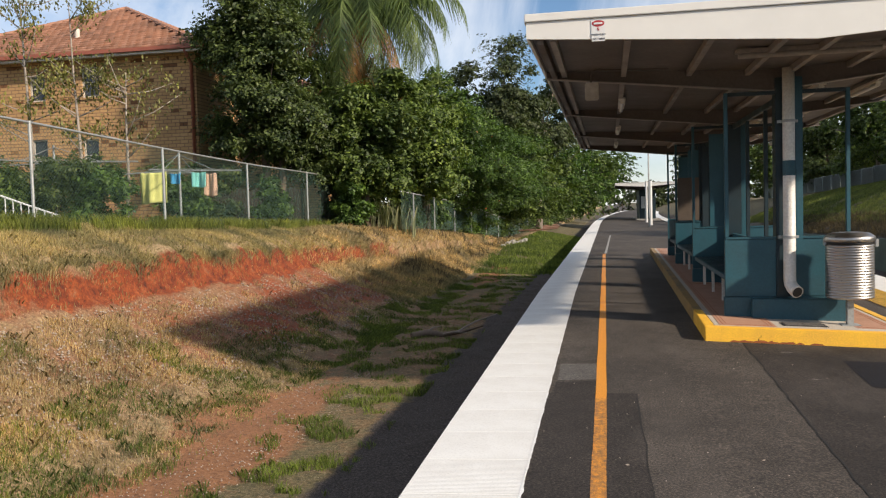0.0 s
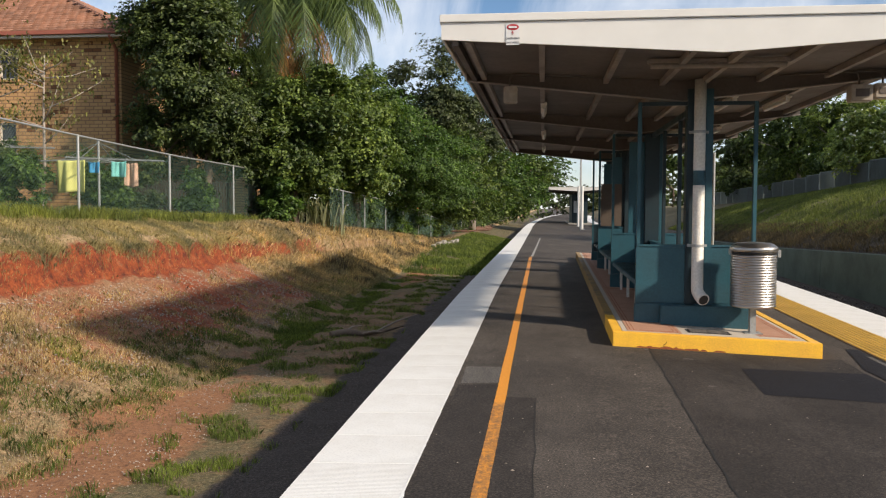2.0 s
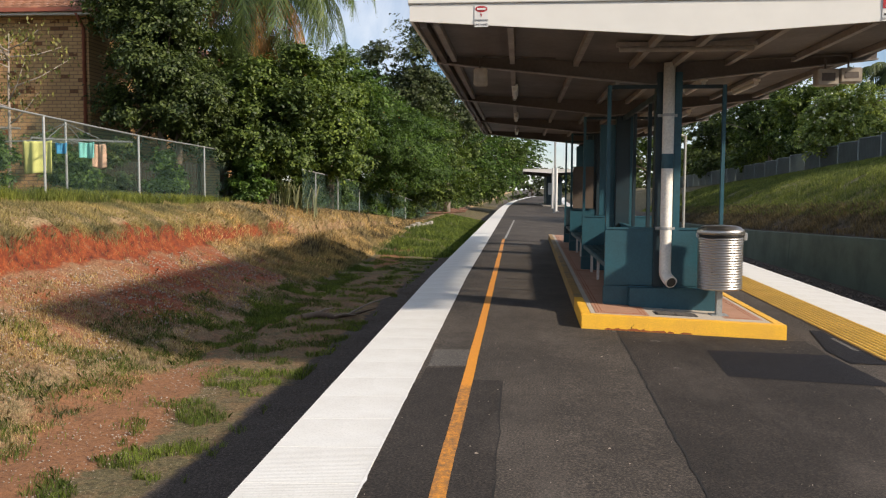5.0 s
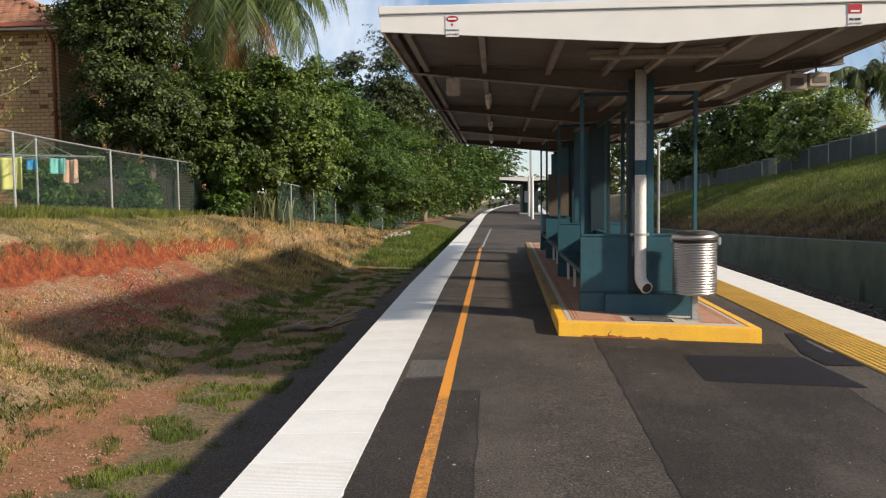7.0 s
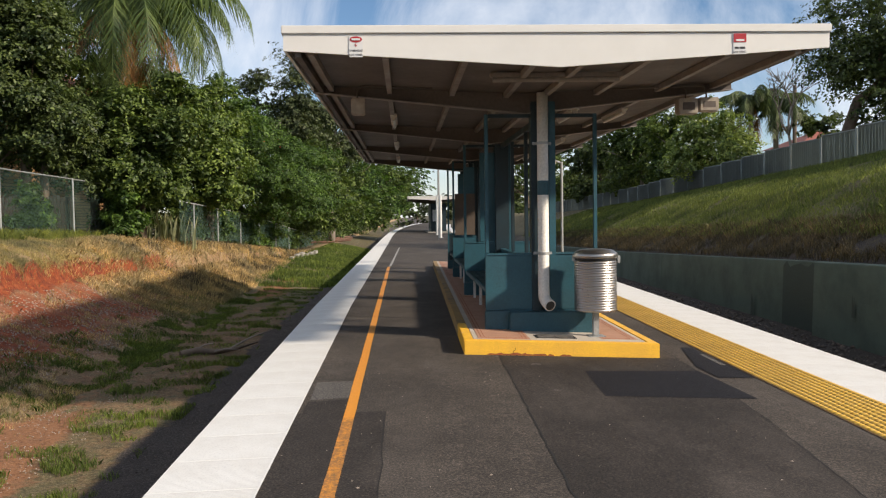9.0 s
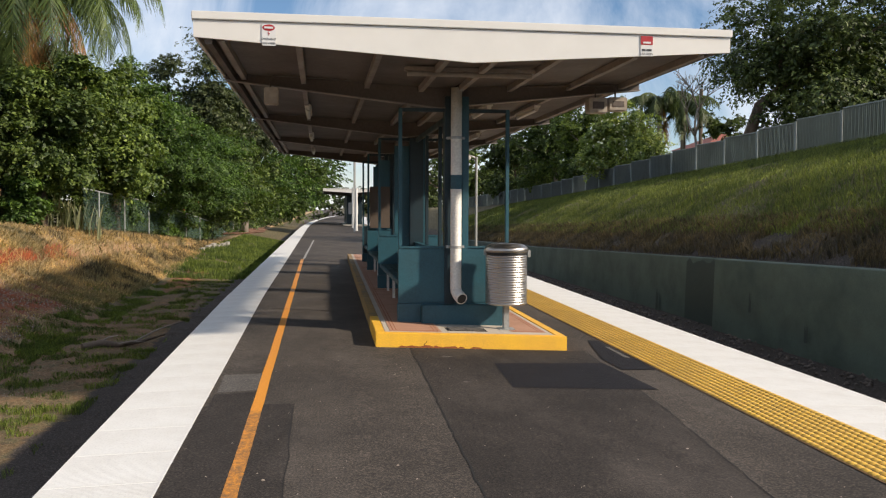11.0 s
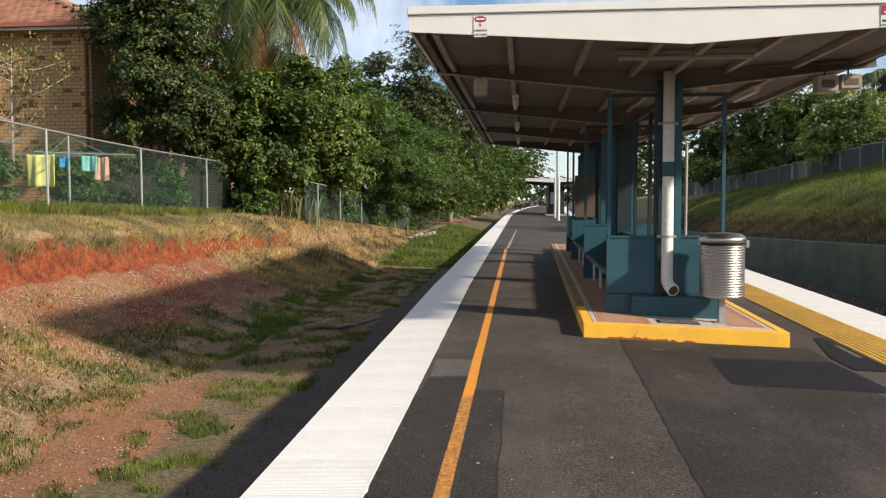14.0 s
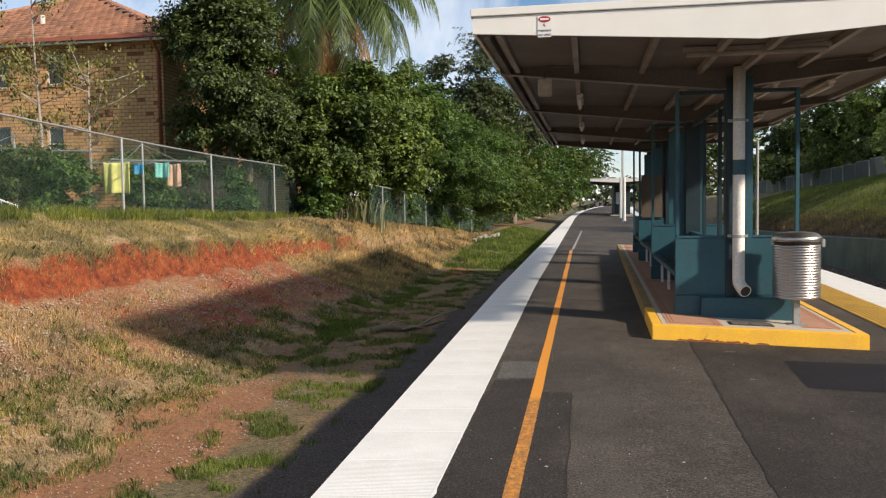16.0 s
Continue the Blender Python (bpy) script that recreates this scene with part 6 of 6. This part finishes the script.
for a, b in (((-3.4, 15.4, zg + 0.05), (-2.9, 15.2, zg + 0.12)), ((-3.2, 15.55, zg + 0.05), (-2.5, 16.5, zg + 0.30)), ((-3.75, 15.45, zg + 0.06), (-3.5, 15.9, zg + 0.14))):
    bm = bmesh.new()
    sweep(bm, [a, ((a[0] + b[0]) / 2, (a[1] + b[1]) / 2, (a[2] + b[2]) / 2 + 0.04), b], [0.022, 0.015, 0.006], 5)
    part("twig", bm, M_PALEBARK, lg)
for k in range(6):
    y = 38.6 + k * 1.05
    x = -5.15 + 0.10 * k
    z = float(height(x, y))
    bm = bmesh.new()
    bx(bm, x - 0.09, x + 0.09, y, y + 1.0, z - 0.1, z + 0.14 + 0.05 * ((k * 7) % 3), 0.02)
    solid("edging_slab", bm, M_CONC, "broken pale concrete edging lying along the fence", "concrete", "edging along the fence")


# ---- grass and weeds ----
def blades(name, X, Y, h, w, material, seed, label, lean=0.45):
    r = np.random.default_rng(seed)
    n = len(X)
    Z = height(X, Y)
    a = r.uniform(0, 6.283, n)
    hh = h * r.uniform(0.4, 1.25, n)
    b = r.uniform(0, 6.283, n)
    ln = lean * r.uniform(0.2, 1.3, n) * hh
    V = np.empty((n, 5, 3))
    dx, dy = np.cos(a) * w, np.sin(a) * w
    V[:, 0] = np.stack([X - dx, Y - dy, Z - 0.03], 1)
    V[:, 1] = np.stack([X + dx, Y + dy, Z - 0.03], 1)
    mx, my = X + np.cos(b) * ln * 0.35, Y + np.sin(b) * ln * 0.35
    V[:, 2] = np.stack([mx + dx * 0.7, my + dy * 0.7, Z + hh * 0.6], 1)
    V[:, 3] = np.stack([X + np.cos(b) * ln, Y + np.sin(b) * ln, Z + hh], 1)
    V[:, 4] = np.stack([mx - dx * 0.7, my - dy * 0.7, Z + hh * 0.6], 1)
    ob = raw(name, V.reshape(-1, 3), np.arange(n * 5).reshape(n, 5), material)
    return tagged(ob, label, "grass", kind="stuff")


def patchy(n, x0, x1, y0, y1, scale, thr, seed, power=1.0):
    """Points thinned into tufts, denser towards y0."""
    r = np.random.default_rng(seed)
    X, Y = r.uniform(x0, x1, n), y0 + (y1 - y0) * r.random(n) ** power
    keep = np.array([noise.noise(Vector((a * scale, b * scale, seed))) + 0.35 * noise.noise(Vector((a * scale * 4, b * scale * 4, seed))) > thr for a, b in zip(X, Y)])
    return X[keep], Y[keep]


def off_path(X, Y):
    """Thins what grows on the trodden path near the platform end, raggedly."""
    r = np.random.default_rng(len(X))
    keep = []
    for a, b in zip(X, Y):
        w = 0.45 * noise.noise(Vector((a * 1.3, b * 1.3, 9))) + 0.2 * noise.noise(Vector((a * 5, b * 5, 2)))
        q = (0.48 - abs(a + 4.28)) / 0.3 + 1.6 * w + min(0, (11.0 - b) * 0.7)
        keep.append(r.random() > min(0.97, max(0, q)))
    keep = np.array(keep)
    return X[keep], Y[keep]


def off_scarp(X, Y):
    """Leaves the bare red scarp mostly free of grass."""
    r = np.random.default_rng(len(X) + 1)
    A = along(X, Y) / LS + 0.06 * np.sin(Y * 2.1) + 0.04 * np.sin(Y * 5.3)
    on = (A > -6.83) & (A < -6.44) & (Y > 8.5) & (Y < 25)
    keep = ~on | (r.random(len(X)) < 0.10)
    return X[keep], Y[keep]


blades("grass", *off_path(*patchy(110000, -4.7, -2.7, 5.5, 30, 1.9, 0.08, 101, 1.4)), 0.060, 0.003, M_GRASS, 1, "short green grass tufts beside the path", 0.8)
blades("grass", *off_path(*patchy(46000, -6.0, -4.6, 5.8, 26, 1.3, 0.05, 102, 1.5)), 0.075, 0.003, M_GRASS, 2, "scattered green grass tufts on the bank foot", 0.8)
blades("grass", *off_path(*patchy(50000, -5.4, -4.3, 11.2, 27, 1.2, 0.06, 111, 1.2)), 0.06, 0.004, M_GRASS, 11, "green grass along the bank foot", 0.8)
blades("grass", *off_path(*patchy(22000, -7.4, -4.9, 5.0, 11, 1.5, 0.25, 112, 1.0)), 0.080, 0.003, M_GRASS_L, 12, "yellow-green grass tufts on the lower bank", 0.7)
blades("dry_grass", *off_path(*off_scarp(*patchy(46000, -8.2, -4.5, 5.0, 12.5, 2.6, -0.3, 113, 1.0))), 0.060, 0.0032, M_STRAW, 13, "matted dry straw on the lower bank", 1.0)
blades("dry_grass", *patchy(70000, -8.2, -5.1, 20, 44, 1.3, -0.4, 114, 1.0), 0.10, 0.006, M_STRAW, 14, "pale straw grass on the farther bank", 1.2)
blades("dry_grass", *off_scarp(*patchy(60000, -7.7, -5.0, 6.5, 30, 2.2, 0.14, 103, 1.3)), 0.065, 0.0032, M_STRAW, 3, "matted dry straw grass on the bank", 1.0)
blades("dry_grass", *off_scarp(*patchy(7000, -7.7, -5.2, 8, 27, 1.6, -0.1, 115, 1.2)), 0.060, 0.0026, M_BROWNGRASS, 15, "withered brown grass matted over the cut bank", 0.9)
blades("dry_grass", *off_scarp(*patchy(100000, -9.7, -7.55, 7, 27, 1.2, -0.7, 104, 1.2)), 0.070, 0.0036, M_CRESTGRASS, 4, "grey-green and dry grass along the bank top", 0.8)
FR = np.random.default_rng(55)
fy = FR.uniform(7.5, 25.5, 16000)
fx = -6.90 * LS + 0.05 * np.sin(fy * 2.1) + FR.normal(0, 0.05, 16000)
fcx = np.interp(fy, [22.0, 25, 30], [-8.4, -7.75, -6.75])
blades("dry_grass", fx + np.maximum(0, fcx + 8.4), fy, 0.085, 0.003, M_CRESTGRASS, 16, "dry grass fringe hanging over the red scarp", 0.9)
blades("grass", *patchy(34000, -10.0, -8.9, 8, 32, 1.1, -0.15, 105), 0.22, 0.005, M_GRASS_L, 5, "long green grass at the fence foot")
blades("grass", *patchy(34000, -5.15, -1.75, 29, 60, 0.9, -0.25, 106), 0.16, 0.012, M_GRASS, 6, "green grass beside the far platform")
blades("grass", *patchy(200000, 8.4, 15.0, 10, 60, 0.6, -0.5, 107, 1.4), 0.13, 0.0055, M_FARGRASS, 7, "long soft green grass on the far bank", 0.6)
blades("dry_grass", *patchy(46000, 7.65, 9.0, 9, 50, 0.8, -0.4, 108, 1.3), 0.15, 0.005, M_BROWNGRASS, 8, "dry brown grass hanging over the retaining wall", 0.7)

# ---- white stair rail beyond the fence ----
rail = thing("stair_rail", "white painted steel stair rail behind the fence", "railing", at=(-13.2, 15.5, 1.4))
RA, RB = Vector((-14.2, 16.6, 2.30)), Vector((-12.35, 17.0, 1.58))
for dz in (0.0, -0.62):
    bm = bmesh.new()
    rod(bm, RA + Vector((0, 0, dz)), RB + Vector((0, 0, dz)), 0.022, 6)
    part("rail", bm, M_SIGNW, rail)
for k in range(12):
    q = RA.lerp(RB, k / 11)
    bm = bmesh.new()
    rod(bm, q, q + Vector((0, 0, -0.95)), 0.012, 5)
    part("baluster", bm, M_SIGNW, rail)

for k in range(9):
    tree("distant rounded green tree beyond the platform end", -6 + k * 4.5, 190 + 6 * (k % 3), (-6 + k * 4.5, 190 + 6 * (k % 3), 2.4 + (k % 2)), (4.2, 4, 4.0 + 0.6 * (k % 3)), 3500, 0.7, M_LEAF_OLIVE, 140 + k, blobs=30, group="trees beyond the platform end")

# ---- small things on the ground ----
def stones(name, n, x0, x1, y0, y1, lo, hi, material, seed, label):
    r = np.random.default_rng(seed)
    V, F = [], []
    for k in range(n):
        x, y, q = r.uniform(x0, x1), r.uniform(y0, y1), r.uniform(lo, hi)
        z = float(height(x, y)) + q * 0.25
        b = len(V)
        a = r.uniform(0, 6.28)
        for d in ((1, 0, 0), (0.2, 0.9, 0.1), (-0.9, 0.3, 0), (-0.3, -0.8, 0.05), (0.1, 0.1, 0.7), (0, 0, -0.6)):
            j = r.uniform(0.75, 1.2, 3)
            dx, dy = d[0] * j[0], d[1] * j[1]
            V.append((x + q * (dx * math.cos(a) - dy * math.sin(a)), y + q * (dx * math.sin(a) + dy * math.cos(a)), z + q * d[2] * j[2]))
        for i in range(4):
            F += [(b + i, b + (i + 1) % 4, b + 4), (b + (i + 1) % 4, b + i, b + 5)]
    ob = raw(name, V, F, material)
    return tagged(ob, label, "stones", kind="stuff")


M_RUBBLE = worn("rubble", (0.16, 0.13, 0.11), (0.08, 0.065, 0.055), 0.9, fine=40, coarse=4, amount=0.7)
M_PALESTONE = worn("pale_stone", (0.40, 0.34, 0.28), (0.28, 0.20, 0.14), 0.9, fine=40, coarse=4, amount=0.5)
stones("rubble", 900, 6.5, 7.34, 8, 30, 0.015, 0.06, M_RUBBLE, 3, "dark rubble along the retaining wall foot")
stones("rubble", 6500, -7.4, -5.2, 7, 24, 0.006, 0.026, M_PALESTONE, 4, "pale stones and litter scattered over the red bank")
stones("rubble", 1500, -5.0, -3.5, 5.5, 12, 0.004, 0.014, M_PALESTONE, 5, "small pale pebbles on the dirt path")
stones("rubble", 900, -2.8, -1.6, 5.5, 20, 0.005, 0.016, M_RUBBLE, 6, "dark gravel beside the platform edge")
r = np.random.default_rng(77)
sv, sf = [], []
for k in range(170):
    x, y, q = r.uniform(-0.8, 3.4), r.uniform(2.6, 9.7), r.uniform(0.003, 0.009) * (1.8 if k < 12 else 1)
    a = r.uniform(0, 6.28)
    b = len(sv)
    for u, w_, z in ((1, 0, 0), (0.1, 0.7, 0), (-0.9, 0.1, 0), (0, -0.6, 0), (0.05, 0.05, 0.5)):
        sv.append((x + q * (u * math.cos(a) - w_ * math.sin(a)), y + q * (u * math.sin(a) + w_ * math.cos(a)), gz(x) + 0.0025 + q * z))
    sf += [(b + i, b + (i + 1) % 4, b + 4) for i in range(4)]
grit = raw("grit", sv, sf, M_PALESTONE)
tagged(grit, "pale grit and flakes scattered over the asphalt", "grit", kind="stuff")
for pts in ([(1.36, 9.20), (1.46, 9.21), (1.49, 9.26), (1.38, 9.27)], [(1.36, 7.87), (1.44, 7.88), (1.45, 7.905), (1.38, 7.91)], [(1.02, 9.66), (1.06, 9.66), (1.07, 9.72), (1.03, 9.72)]):
    quad("paint_mark", pts, 0.0055, M_PATCH2, platform, "pale scuffed paint mark")
# crack in the front kerb
bm = bmesh.new()
prev = None
rk = random.Random(9)
for k in range(8):
    z = -0.05 + k * 0.020
    x = 1.27 + rk.uniform(-0.012, 0.012) + 0.02 * math.sin(k)
    w = 0.006 * (1 - k / 10)
    cur = (bm.verts.new((x - w, 9.797, gz(1.27) + z)), bm.verts.new((x + w, 9.797, gz(1.27) + z)))
    if prev:
        bm.faces.new((prev[0], prev[1], cur[1], cur[0]))
    prev = cur
part("kerb_crack", bm, M_CRACK, island)
# spiky plant at the fence end
ag = thing("spiky_plant", "clump of grey-green sword-shaped leaves by the fence", "plant", at=(-7.55, 28.0, 0.75))
rk = random.Random(5)
for k in range(70):
    x, y = -7.55 + rk.uniform(-0.75, 0.75), 28.0 + rk.uniform(-0.4, 0.4)
    z = float(height(x, y)) - 0.05
    h, a = rk.uniform(0.6, 1.25), rk.uniform(0, 6.28)
    lx_, ly_ = math.cos(a) * h * 0.22, math.sin(a) * h * 0.22
    bm = bmesh.new()
    w = 0.035
    pts = [[bm.verts.new((x + lx_ * t * t - math.sin(a) * w * s * q, y + ly_ * t * t + math.cos(a) * w * s * q, z + h * t)) for s in (-1, 1)] for t, q in ((0, 0.8), (0.5, 1.0), (0.85, 0.6), (1, 0.05))]
    for p0, p1 in zip(pts, pts[1:]):
        bm.faces.new((p0[0], p0[1], p1[1], p1[0]))
    part("blade", bm, M_SPIKE, ag)
# logs and rubble heaped far along the fence
for k in range(9):
    rk = random.Random(30 + k)
    x, y = -5.2 + rk.uniform(-0.8, 0.6), 66 + rk.uniform(-6, 9)
    z = float(height(x, y))
    bm = bmesh.new()
    a = rk.uniform(-0.6, 0.6)
    rod(bm, (x - 0.9 * math.cos(a), y - 0.9 * math.sin(a), z + 0.12), (x + 0.9 * math.cos(a), y + 0.9 * math.sin(a), z + 0.12 + rk.uniform(0, 0.12)), 0.07, 8, 0.05)
    solid("log", bm, M_LOG, "red-brown cut log dumped beside the fence", "log", "logs beside the far fence")

blades("dry_grass", *patchy(60000, -8.6, -5.0, 22, 48, 0.8, -0.15, 109), 0.15, 0.007, M_STRAW, 9, "dry straw grass on the far end of the bank", 0.9)
blades("dry_grass", *patchy(16000, -7.8, -5.2, 24, 50, 1.2, 0.12, 110), 0.22, 0.009, M_BROWNGRASS, 10, "brown weeds along the older fence")
